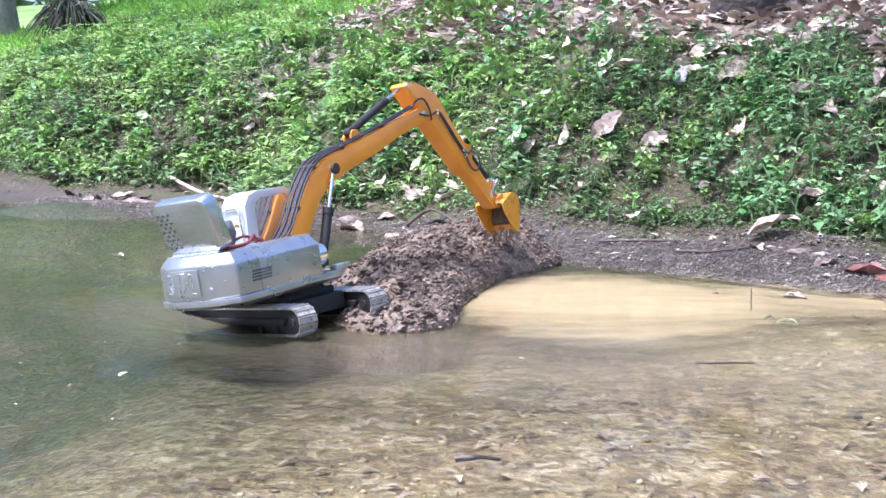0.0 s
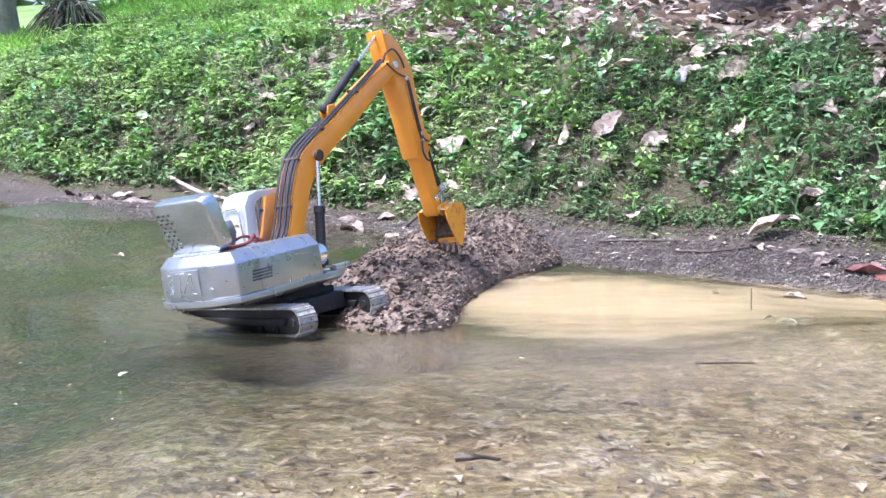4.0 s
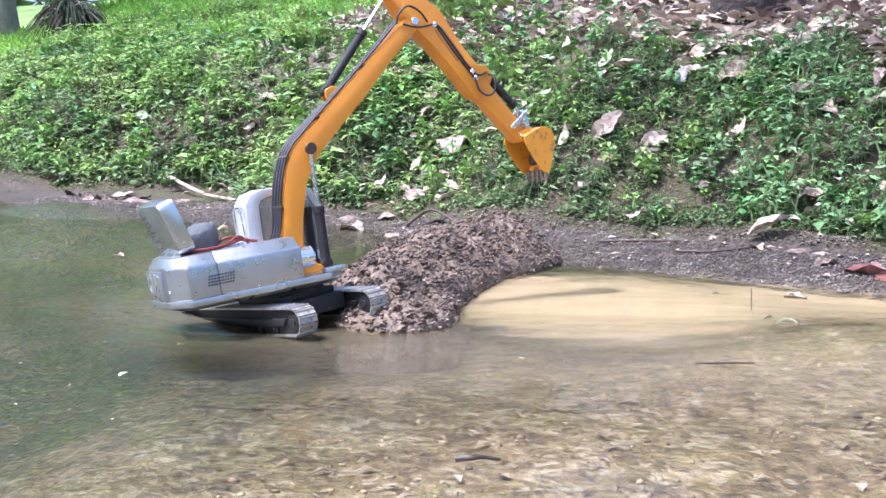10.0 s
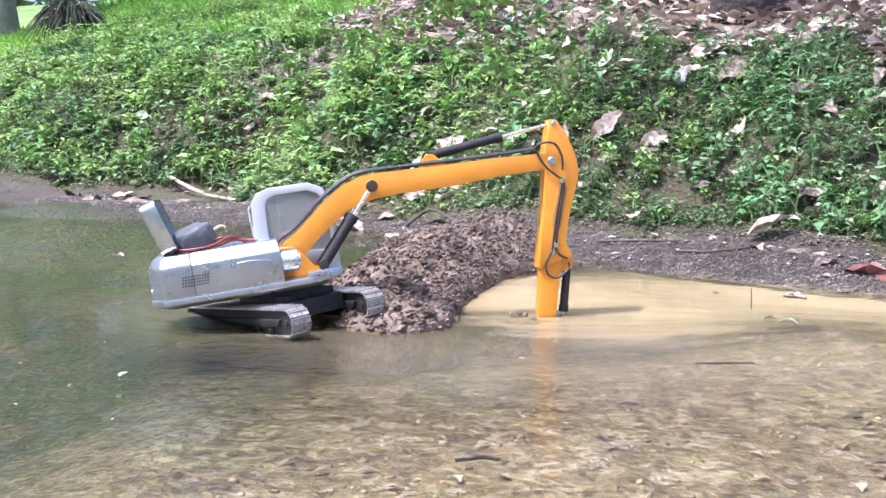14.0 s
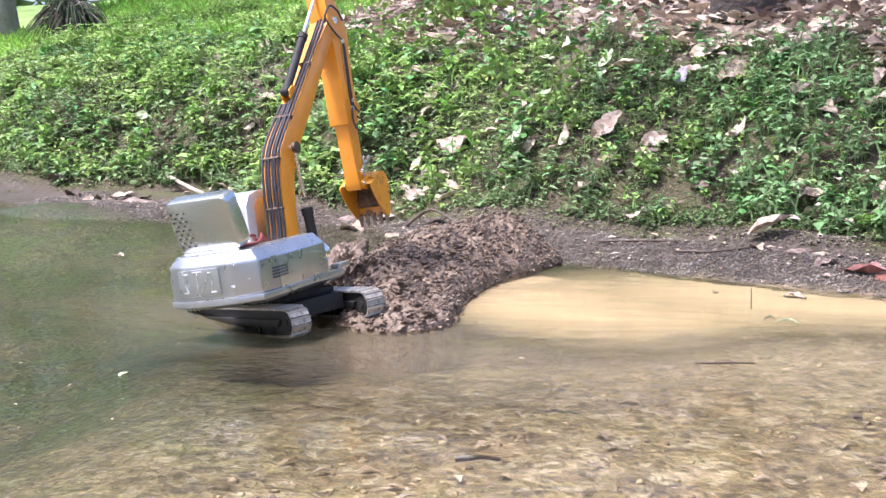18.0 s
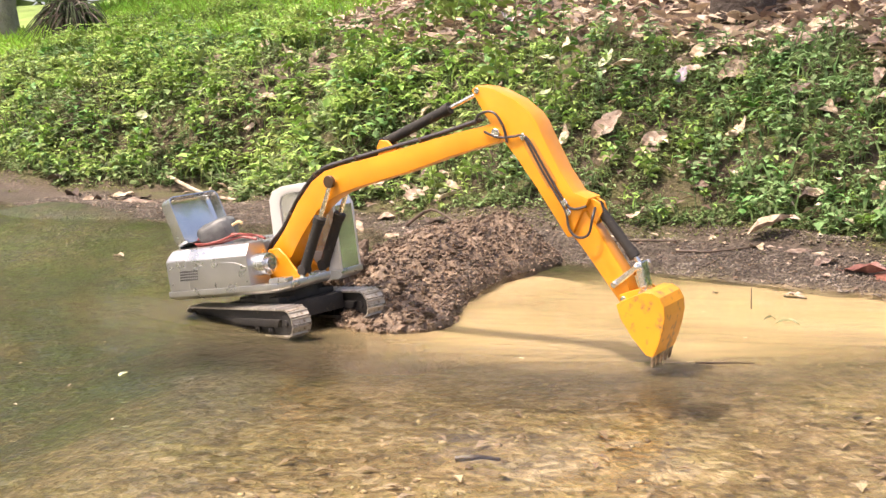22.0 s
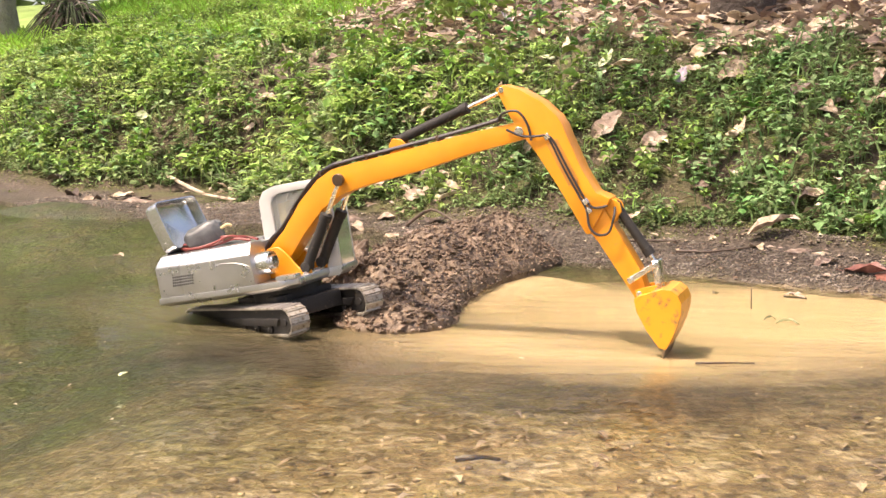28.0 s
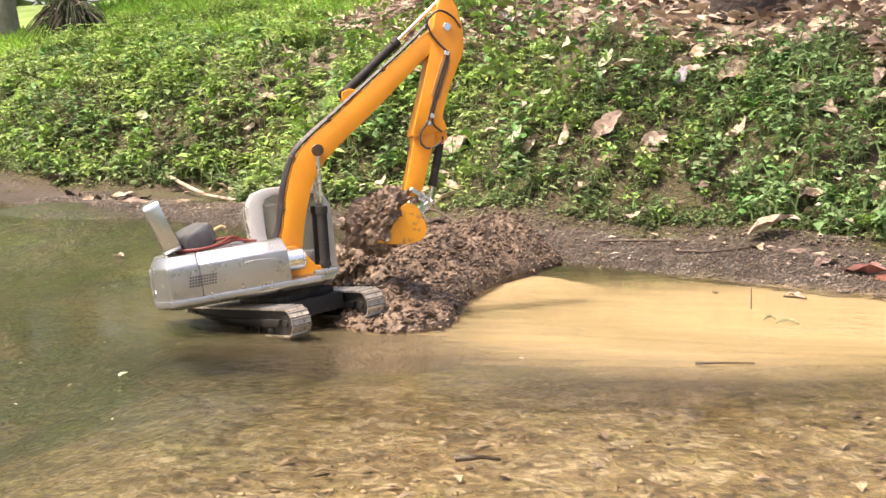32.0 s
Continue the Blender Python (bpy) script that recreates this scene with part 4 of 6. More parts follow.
cloud = silt("silt_cloud", "opaque tan silt clouding the dug pool", SILT)(0.44, 0.64)
cloud.location, cloud.rotation_euler = (0.36, 2.48, -0.014), (0, 0, radians(-4))
veil = silt("silt_veil", "thin silt hanging in front of the mud heap", SILT_THIN)(0.62, 0.42)
plume = silt("silt_plume", "thin tan silt drifting downstream from the pool", SILT_THIN)(0.92, 0.56)

# Faint murk whose pale colour also brightens the dark band before the heap.
murk = silt("murky_shallows", "faint grey-brown murk, pale to lighten the dark shallows before the mud heap", MURK)(0.88, 0.40)
murk.location, murk.rotation_euler = (0.32, 1.86, -0.006), (0, 0, radians(-4))

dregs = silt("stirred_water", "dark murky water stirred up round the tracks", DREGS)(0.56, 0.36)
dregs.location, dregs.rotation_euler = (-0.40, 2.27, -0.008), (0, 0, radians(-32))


# ---- mud heap ----
def heap_height(x, y):
    h = heap(x, y)
    if h <= 0:
        return -0.12
    lump = noise.noise(Vector((x * 12, y * 12, 1))) * 0.022 + (0.3 - abs(noise.noise(Vector((x * 38, y * 38, 3))))) * 0.017 + (0.3 - abs(noise.noise(Vector((x * 95, y * 95, 7))))) * 0.015
    return h + lump * smooth(0, 0.05, h) - 0.05 * (1 - smooth(0, 0.012, h))


mud_heap = tagged(sheet("mud_mound", list(np.arange(-0.40, 0.40, 0.006)), list(np.arange(1.98, 3.56, 0.008)), heap_height, MUD),
                  "heap of wet brown lumpy mud beside the dug pool", "mud heap")
clods = []
for k in range(6):
    bm = B()
    bmesh.ops.create_icosphere(bm, subdivisions=2, radius=1)
    for v in bm.verts:
        v.co *= 1 + 0.8 * noise.noise(v.co * 1.5 + Vector((k * 7, 0, 0))) - 0.9 * abs(noise.noise(v.co * 2.6 + Vector((k * 3, 5, 0))))
        v.co.z *= 0.72
    clods.append(mesh_of("clod", finish(bm, flat=k % 2 == 0), CLOD))
rnd = random.Random(4)
count = 0
while count < 290:
    x, y = rnd.uniform(-0.35, 0.36), rnd.uniform(2.0, 3.2)
    h = heap(x, y)
    if h < 0.006 or (y > 2.75 and rnd.random() < 0.4):
        continue
    s = rnd.choice((0.005, 0.006, 0.008, 0.010, 0.014))
    o = part("clod", rnd.choice(clods), MUD, mud_heap)
    o.matrix_basis = Matrix.LocRotScale((x, y, heap_height(x, y) + s * 0.2), Euler((rnd.uniform(-0.5, 0.5), rnd.uniform(-0.5, 0.5), rnd.uniform(0, 6.28))), (s, s * rnd.uniform(0.6, 1.3), s * rnd.uniform(0.6, 1.0)))
    count += 1


# ---- plants and leaves ----
def leaf_field(name, places, mat, label, category):
    """One mesh of many small folded leaves: place, heading, pitch, length, width, roll."""
    p = np.array(places)
    n = len(p)
    base = np.array([(0, 0, 0), (0.5, 0.42, 0.10), (-0.5, 0.42, 0.10), (0, 0.48, 0.0), (0.0, 1.0, -0.12)])
    loc = np.repeat(base[None], n, 0)
    loc[:, :, 0] *= p[:, 6, None]
    loc[:, :, 1] *= p[:, 5, None]
    loc[:, :, 2] *= p[:, 5, None]
    cr, sr = np.cos(p[:, 7, None]), np.sin(p[:, 7, None])
    x, y, z = loc[:, :, 0] * cr + loc[:, :, 2] * sr, loc[:, :, 1], -loc[:, :, 0] * sr + loc[:, :, 2] * cr
    cp, sp = np.cos(p[:, 4, None]), np.sin(p[:, 4, None])
    y, z = y * cp - z * sp, y * sp + z * cp
    ch, sh = np.cos(p[:, 3, None]), np.sin(p[:, 3, None])
    x, y = x * ch - y * sh, x * sh + y * ch
    v = np.stack([x + p[:, 0, None], y + p[:, 1, None], z + p[:, 2, None]], -1).reshape(-1, 3)
    faces = np.array([(0, 1, 3), (0, 3, 2), (1, 4, 3), (3, 4, 2)])
    f = (faces[None] + 5 * np.arange(n)[:, None, None]).reshape(-1, 3)
    me = bpy.data.meshes.new(name)
    me.from_pydata(v.tolist(), [], f.tolist())
    me.materials.append(mat)
    return tagged(new(name, me), label, category, kind="stuff")


def along(v, u):
    return NX * u + NY * v, NY * u - NX * v


rnd = random.Random(11)
greens, blades, crumbs, mossy = [], [], [], []
for _ in range(30000):
    v = 0.9 - 8.3 * rnd.random() ** 1.15
    u = TOE + 0.02 + (1.25 + 0.9 * smooth(-3.0, -4.0, v)) * rnd.random() ** 1.1
    x, y = along(v, u)
    lush = smooth(-2.6, -3.4, v)
    if bank_u(x, y) < TOE - 0.02 or (u > litter_edge(v) + 0.08 and rnd.random() < 0.9):
        continue
    thick = noise.noise(Vector((x * 2.2, y * 2.2, 8))) + 0.5 * noise.noise(Vector((x * 7, y * 7, 2)))
    if thick < -0.24 + 0.16 * rnd.random() - 0.5 * lush:
        continue
    mound = max(0.0, noise.noise(Vector((x * 3.2, y * 3.2, 17))))
    if lush > 0.3 and rnd.random() < 0.35 * lush:
        continue
    tall = rnd.uniform(0.005, 0.045) + lush * (0.04 * rnd.random() + 0.20 * mound * rnd.random()) + (0.05 * rnd.random() if v > -0.6 else 0)
    z, turn = land(x, y), rnd.uniform(0, 6.28)
    for k in range(rnd.randint(3, 7)):
        s = rnd.uniform(0.010, 0.027) * (1 + 0.7 * lush) * (1.6 if rnd.random() < 0.08 else 1)
        greens.append((x + rnd.uniform(-0.02, 0.02), y + rnd.uniform(-0.02, 0.02), z + tall * rnd.uniform(0.2, 1), turn + k * 2.4, rnd.uniform(-0.45, 0.3), s, s * rnd.uniform(0.35, 0.7), rnd.uniform(-0.4, 0.4)))
    if rnd.random() < 0.25:
        greens.append((x, y, z, turn, rnd.uniform(1.0, 1.5), tall + 0.03, 0.003, 0.0))
for _ in range(110000):
    v, u = 0.9 - 7.5 * rnd.random() ** 1.3, TOE - 0.20 + 1.0 * rnd.random()
    x, y = along(v, u)
    low = bank_u(x, y)
    if low < TOE - 0.17 or (low < TOE and noise.noise(Vector((x * 6, y * 6, 31))) < 0.05 + 1.6 * (TOE - low)) or noise.noise(Vector((x * 4, y * 4, 6))) < -0.38 + 0.3 * rnd.random():
        continue
    s = rnd.uniform(0.004, 0.011)
    mossy.append((x, y, land(x, y) + rnd.uniform(-0.002, 0.008), rnd.uniform(0, 6.28), rnd.uniform(-0.2, 1.1), s, s * 0.55, rnd.uniform(-0.6, 0.6)))
cool = []
for _ in range(1900):
    v, u = 0.9 - 3.6 * rnd.random() ** 1.3, TOE + 0.03 + 0.85 * rnd.random()
    x, y = along(v, u)
    if bank_u(x, y) < TOE or noise.noise(Vector((x * 2.4, y * 2.4, 21))) < -0.12 + 0.35 * smooth(-1.2, -2.4, v):
        continue
    z, turn, tall = land(x, y), rnd.uniform(0, 6.28), rnd.uniform(0.03, 0.12)
    cool.append((x, y, z, turn, rnd.uniform(1.3, 1.55), tall, 0.004, 0.0))
    for k in range(rnd.randint(5, 11)):
        s = rnd.uniform(0.018, 0.040)
        cool.append((x + rnd.uniform(-0.01, 0.01), y + rnd.uniform(-0.01, 0.01), z + tall * rnd.choice((0.45, 0.7, 0.95, 1.0)), turn + k * 2.4, rnd.uniform(-0.55, 0.25), s, s * rnd.uniform(0.4, 0.6), rnd.uniform(-0.3, 0.3)))
leaf_field("upright_weeds", cool, BLUEGREEN, "upright cool green weeds in small clumps on the bank", "weeds")
leaf_field("moss", mossy, MOSS, "low yellow-green moss creeping over the bare soil", "moss")
for _ in range(9000):
    v, u = rnd.uniform(-9, -2.6), rnd.uniform(4.3, 8.5)
    x, y = along(v, u)
    if u > litter_edge(v) and v > -4.7:
        continue
    z, turn = land(x, y), rnd.uniform(0, 6.28)
    for k in range(4):
        s = rnd.uniform(0.05, 0.13)
        blades.append((x + rnd.uniform(-0.03, 0.03), y + rnd.uniform(-0.03, 0.03), z, turn + k * 1.7, rnd.uniform(0.7, 1.4), s, s * 0.13, rnd.uniform(-0.4, 0.4)))
pale = []
for _ in range(15000):
    v, u = 1.9 - 6.9 * rnd.random(), 3.55 + 2.9 * rnd.random() ** 1.6
    x, y = along(v, u)
    if u < litter_edge(v) - 0.10 + 0.22 * (0.5 + noise.noise(Vector((x * 3, y * 3, 5)))):
        continue
    s = rnd.uniform(0.03, 0.105)
    (pale if rnd.random() < 0.3 else crumbs).append((x, y, land(x, y) + rnd.uniform(0.004, 0.035), rnd.uniform(0, 6.28), rnd.uniform(-0.25, 0.6), s, s * rnd.uniform(0.35, 0.6), rnd.uniform(-0.7, 0.7)))
for _ in range(650):
    v, u = rnd.uniform(-4.0, 0.9), rnd.uniform(TOE, 3.7)
    x, y = along(v, u)
    s = rnd.uniform(0.02, 0.055)
    crumbs.append((x, y, land(x, y) + 0.03, rnd.uniform(0, 6.28), rnd.uniform(-0.2, 0.7), s, s * rnd.uniform(0.4, 0.6), rnd.uniform(-0.5, 0.5)))
for _ in range(900):
    v, u = rnd.uniform(-4.6, 0.9), rnd.uniform(SHORE + 0.05, TOE + 0.05)
    x, y = along(v, u)
    if bank_u(x, y) < SHORE + 0.04 or heap(x, y) > 0.01:
        continue
    s = rnd.uniform(0.007, 0.028)
    crumbs.append((x, y, land(x, y) + 0.004, rnd.uniform(0, 6.28), rnd.uniform(-0.1, 0.4), s, s * rnd.uniform(0.25, 0.6), rnd.uniform(-0.4, 0.4)))
limes = []
for _ in range(9500):
    v = 0.9 - 8.3 * rnd.random() ** 0.8
    u = TOE + 0.05 + (1.1 + 1.0 * smooth(-3.0, -4.0, v)) * rnd.random()
    x, y = along(v, u)
    lush = smooth(-2.4, -3.4, v)
    if bank_u(x, y) < TOE + 0.02 or u > litter_edge(v) + 0.08 or rnd.random() > 0.12 + 0.88 * lush + 0.5 * max(0.0, noise.noise(Vector((x * 1.7, y * 1.7, 3)))):
        continue
    if noise.noise(Vector((x * 2.6, y * 2.6, 13))) < -0.2:
        continue
    mound = max(0.0, noise.noise(Vector((x * 3.2, y * 3.2, 17))))
    if rnd.random() < lush * (0.55 - 0.9 * mound):
        continue
    z, turn, tall = land(x, y), rnd.uniform(0, 6.28), rnd.uniform(0.03, 0.07) + lush * (0.03 + 0.24 * mound) * rnd.uniform(0.4, 1)
    big_leaf = 1.5 if rnd.random() < 0.07 else 1
    for k in range(rnd.randint(4, 7)):
        s = rnd.uniform(0.016, 0.036) * (1 + 0.6 * lush) * big_leaf
        limes.append((x + rnd.uniform(-0.012, 0.012), y + rnd.uniform(-0.012, 0.012), z + tall * rnd.uniform(0.5, 1), turn + k * 2.4, rnd.uniform(-0.45, 0.3), s, s * rnd.uniform(0.35, 0.6), rnd.uniform(-0.35, 0.35)))
    limes.append((x, y, z, turn, rnd.uniform(1.2, 1.5), tall, 0.003, 0.0))
leaf_field("bright_seedlings", limes, LIME, "taller bright green seedlings on the bank", "plants")
leaf_field("bank_plants", greens, GREEN, "dense low green seedlings and weeds covering the bank", "plants")
leaf_field("lawn_grass", blades, GRASS, "bright sunlit grass behind the bank", "grass")
leaf_field("pale_litter", pale, PALELEAF, "pale curled dry leaves strewn over the litter", "leaf litter")
leaf_field("leaf_litter", crumbs, DRYLEAF, "dry brown fallen leaves scattered on the slope", "leaf litter")


def tree(x, y, r, tall, label, seed, shade_boughs=()):
    rd = random.Random(seed)
    z = land(x, y) - 0.1
    t = tagged(new("tree"), label, "tree")
    t.location = (x, y, z)
    bm = B()
    line = [(rd.uniform(-0.05, 0.05) * i, rd.uniform(-0.05, 0.05) * i, tall * i / 5) for i in range(6)]
    add_tube(bm, bend([(0, 0, 0), (0, 0, 0.15), *line[1:]], 4), [r * (1.5 if i < 2 else 1.15 if i < 5 else 1 - 0.022 * i) for i in range(25)], 12)
    for v in bm.verts:
        v.co += v.co.normalized() * 0.06 * r * noise.noise(v.co * 9)
    trunk = part("trunk", finish(bm), DARKBARK if shade_boughs or r < 0.15 else BARK, t, "grey-brown tree trunk")
    bm = B()
    tips = []
    for k in range(9):
        a, h = rd.uniform(0, 6.28), tall * rd.uniform(0.55, 1)
        q = Vector((math.cos(a), math.sin(a), 0.45)) * rd.uniform(1.2, 2.6) + Vector((0, 0, h))
        add_tube(bm, bend([(0, 0, h - 0.2), Vector((0, 0, h)) * 0.6 + q * 0.4, q], 4), [r * 0.3 * (1 - i / 11) + 0.01 for i in range(9)], 6)
        tips.append(q)
    part("limbs", finish(bm), BARK, t)
    pl = []
    # Unseen boughs, added to throw dappled shade on the right bank.
    for q, spread_r, many in shade_boughs:
        q = Vector(q)
        bm = B()
        add_tube(bm, bend([(0, 0, q.z - 1.2), Vector((q.x * 0.5, q.y * 0.5, q.z - 0.3)), q], 5), [0.05 - 0.004 * i for i in range(11)], 7)
        part("bough", finish(bm), BARK, t, "added bough, out of view, that shades the right bank")
        for _ in range(many):
            c = q + Vector((rd.uniform(-1, 1), rd.uniform(-1, 1), rd.uniform(-0.4, 0.4))) * spread_r
            s = rd.uniform(0.08, 0.2)
            pl.append((*c, rd.uniform(0, 6.28), rd.uniform(-0.9, 0.5), s, s * 0.5, rd.uniform(-0.6, 0.6)))
    for q in tips + [Vector((0, 0, tall + 0.8))]:
        for _ in range(170):
            c = q + Vector((rd.gauss(0, 0.8), rd.gauss(0, 0.8), rd.gauss(0, 0.5)))
            s = rd.uniform(0.14, 0.30)
            pl.append((*c, rd.uniform(0, 6.28), rd.uniform(-0.9, 0.5), s, s * 0.5, rd.uniform(-0.6, 0.6)))
    crown = leaf_field("crown", pl, GREEN, "", "")
    crown.parent = t
    del crown["kind"]
    return t


for x, y, r, tall, label, seed in ((-3.75, 9.6, 0.20, 8.0, "grey tree trunk standing behind the lawn", 1), (-2.98, 9.3, 0.12, 7.5, "slim grey tree behind the bank", 2), (-1.75, 10.0, 0.09, 8.0, "slim dark tree behind the bank", 3),
                                  (1.17, 4.50, 0.11, 7.5, "dark tree trunk rising from the leaf litter", 4), (-6.5, 11.5, 0.2, 8.5, "tall tree at the edge of the wood", 5), (-0.8, 14.5, 0.2, 8.5, "tall tree at the edge of the wood", 6)):
    tree(x, y, r, tall, label, seed, [((-1.75, -1.75, 3.3), 0.9, 230), ((-0.5, -1.4, 3.4), 0.85, 230)] if seed == 4 else ())
woods = []
rnd = random.Random(8)
for _ in range(26000):
    a, d = rnd.uniform(0, 6.28319), rnd.uniform(17, 24)
    x, y = d * math.cos(a), d * math.sin(a) + 3
    top = 3.6 + 4.6 * smooth(-2, -8, x) + 2.6 * noise.noise(Vector((math.cos(a) * 7, math.sin(a) * 7, 2))) + 4.5 * noise.noise(Vector((math.cos(a) * 30, math.sin(a) * 30, 5)))
    h = rnd.uniform(-0.5, 1) * top
    s = rnd.uniform(0.4, 0.95)
    woods.append((x, y, max(land(x, y), 0) + max(0.0, h), rnd.uniform(0, 6.28), rnd.uniform(-0.9, 0.6), s, s * 0.55, rnd.uniform(-0.6, 0.6)))
leaf_field("far_woods", woods, GREEN, "green woods all round the clearing", "woods")


# ---- single fallen leaves, weeds and sticks ----
def leaf_mesh(seed, mat, wide=0.5):
    """A curled dead leaf one unit long, a thin solid with a raised midrib."""
    rd = random.Random(seed)
    rows, cols, t = 11, 5, 0.012
    curl, cup, twist = rd.uniform(-0.9, 0.7), rd.uniform(-0.6, 1.2), rd.uniform(-0.9, 0.9)
    top = []
    for i in range(rows):
        s = i / (rows - 1)
        half = 0.5 * wide * (math.sin(math.pi * min(1.0, s * 0.94 + 0.03)) ** 0.8) * (1.05 - 0.25 * s) + 0.006
        for k in range(cols):
            q = (k / (cols - 1) - 0.5) * 2
            edge = 1 + 0.38 * noise.noise(Vector((s * 7, q * 2, seed)))
            top.append(Vector((q * half * edge, s - 0.5, cup * half * q * q + curl * (s - 0.5) ** 2 + twist * q * half * (s - 0.5) + 0.10 * noise.noise(Vector((s * 5, q * 1.5, seed + 9)))  - (0.015 if k == 2 else 0))))
    bm = B()
    a = [bm.verts.new(p) for p in top]
    b = [bm.verts.new(p - Vector((0, 0, t))) for p in top]
    for i in range(rows - 1):
        for k in range(cols - 1):
            j = i * cols + k
            bm.faces.new((a[j], a[j + 1], a[j + cols + 1], a[j + cols]))
            bm.faces.new((b[j + cols], b[j + cols + 1], b[j + 1], b[j]))
        for k in (0, cols - 1):
            j = i * cols + k
            bm.faces.new((a[j], a[j + cols], b[j + cols], b[j]))
    for k in range(cols - 1):
        for j in (k, (rows - 1) * cols + k):
            bm.faces.new((a[j], a[j + 1], b[j + 1], b[j]))
    add_tube(bm, [(0, -0.5, 0.0), (0.01, -0.62, 0.02), (0.03, -0.72, 0.05)], 0.008, 5)
    return mesh_of("dead_leaf", finish(bm), mat)


VIOLET = material("mauve_grey_leaf", [(0.24, 0.20, 0.24), (0.36, 0.31, 0.36)], 9, 0.6, 0, 0.2, 40, vary=0.1)
SAGE = material("pale_green_dead_leaf", [(0.36, 0.42, 0.24), (0.52, 0.56, 0.38)], 9, 0.6, 0, 0.2, 40, (0.4, 0.33, 0.2), 0.64, 0.003, vary=0.2, sub=0.12)
CLUMP = material("dark_wet_leaf_clump", [(0.04, 0.025, 0.018), (0.09, 0.06, 0.04)], 9, 0.5, 0, 0.4, 40)
KINDS = {"p": (PALELEAF, "pale curled dead leaf lying on the green bank"), "d": (DRYLEAF, "dry brown dead leaf lying on the bank"), "g": (SAGE, "pale green-grey fallen leaf among the weeds"),
         "r": (REDLEAF, "russet red dead leaf at the water's edge"), "v": (VIOLET, "mauve-grey dead leaf standing among the weeds"), "b": (CLUMP, "dark wet crumpled leaf on the mud")}
LEAVES = {k: [leaf_mesh(7 * i + ord(k), m, 0.42 + 0.06 * i) for i in range(4)] for k, (m, _) in KINDS.items()}


def fallen(rows):
    for i, (k, x, y, s, a) in enumerate(rows):
        e = 0.03
        up = Vector((land(x - e, y) - land(x + e, y), land(x, y - e) - land(x, y + e), 2 * e)).normalized()
        u = bank_u(x, y)
        lift = 0.004 if u < TOE else 0.036
        m = Matrix.Translation((x, y, max(land(x, y), -0.002) + lift + 0.05 * s)) @ up.to_track_quat("Z", "Y").to_matrix().to_4x4() @ pose(0, 0, 0, 14 * (i % 3) - 6 if u > TOE else 4, 14 * (i % 4 - 1.5) if u > TOE else 0, a - 90)
        ob = new("dead_leaf", LEAVES[k][i % 4])
        ob.matrix_basis = m @ Matrix.Diagonal((s, s, s, 1))
        tagged(ob, KINDS[k][1], "leaf", "fallen leaves")


fallen([("p", 0.65, 4.03, 0.111, 20), ("g", 0.58, 4.09, 0.102, 70), ("v", 0.81, 3.89, 0.078, 80), ("d", 0.97, 3.8, 0.133, 10), ("d", 1.27, 3.51, 0.061, 0), ("d", 1.1, 3.53, 0.141, 15), ("d", 1.19, 3.41, 0.06, 60), ("d", 1.14, 3.38, 0.076, -30), ("d", 1.28, 3.34, 0.1, 0), ("d", 1.42, 3.77, 0.075, 10), ("d", 1.14, 4.2, 0.095, 0), ("p", 1.3, 3.97, 0.099, 20), ("p", 1.13, 4.37, 0.109, -10), ("p", 1.56, 4.41, 0.088, 0), ("p", 0.54, 3.75, 0.131, 45), ("p", 0.68, 3.65, 0.091, 35), ("d", 0.66, 3.61, 0.063, 20), ("p", 0.4, 3.77, 0.075, 80)])
fallen([("d", 0.32, 4.02, 0.09, -20), ("p", 0.05, 4.15, 0.187, 5), ("p", -0.04, 4.5, 0.113, 75), ("d", 0.06, 4.49, 0.056, 60), ("p", -0.06, 4.42, 0.077, 60), ("p", 0.45, 3.58, 0.072, -40), ("p", 0.53, 3.64, 0.064, 10), ("d", 0.29, 3.81, 0.057, 70), ("d", 0.23, 3.81, 0.076, 60), ("p", -0.24, 4.23, 0.074, 60), ("p", -0.54, 5.17, 0.078, 30), ("p", -0.73, 5.36, 0.107, 50), ("d", -0.83, 5.41, 0.108, 0), ("p", -0.9, 5.33, 0.075, 40), ("g", -1.22, 5.75, 0.158, 10), ("g", -1.51, 5.73, 0.086, 0), ("g", -1.82, 5.75, 0.086, 0), ("p", -0.46, 5.1, 0.076, 0), ("g", 0.01, 3.97, 0.079, 40)])
fallen([("g", -0.33, 5.2, 0.078, 30), ("d", 0.38, 4.89, 0.147, 20), ("p", 0.44, 5.05, 0.126, 0), ("d", 0.78, 3.41, 0.043, 0), ("p", 0.86, 2.96, 0.126, 30), ("p", 0.57, 3.32, 0.063, 10), ("d", 0.95, 2.82, 0.054, 0), ("r", 0.99, 2.61, 0.098, -20), ("p", 1.2, 3.07, 0.054, 70), ("d", 1.16, 2.97, 0.067, 20), ("d", -1.26, 4.7, 0.258, 3), ("d", -1.51, 4.86, 0.109, 5), ("b", -1.84, 5.38, 0.094, 0), ("b", -1.39, 4.84, 0.073, 10), ("d", -0.17, 3.63, 0.109, -15), ("d", -0.31, 3.84, 0.115, 0), ("d", 0.76, 2.42, 0.06, 5), ("d", 0.74, 3.09, 0.046, 0), ("g", -1.02, 5.19, 0.078, 0), ("g", -0.7, 4.77, 0.095, 20)])

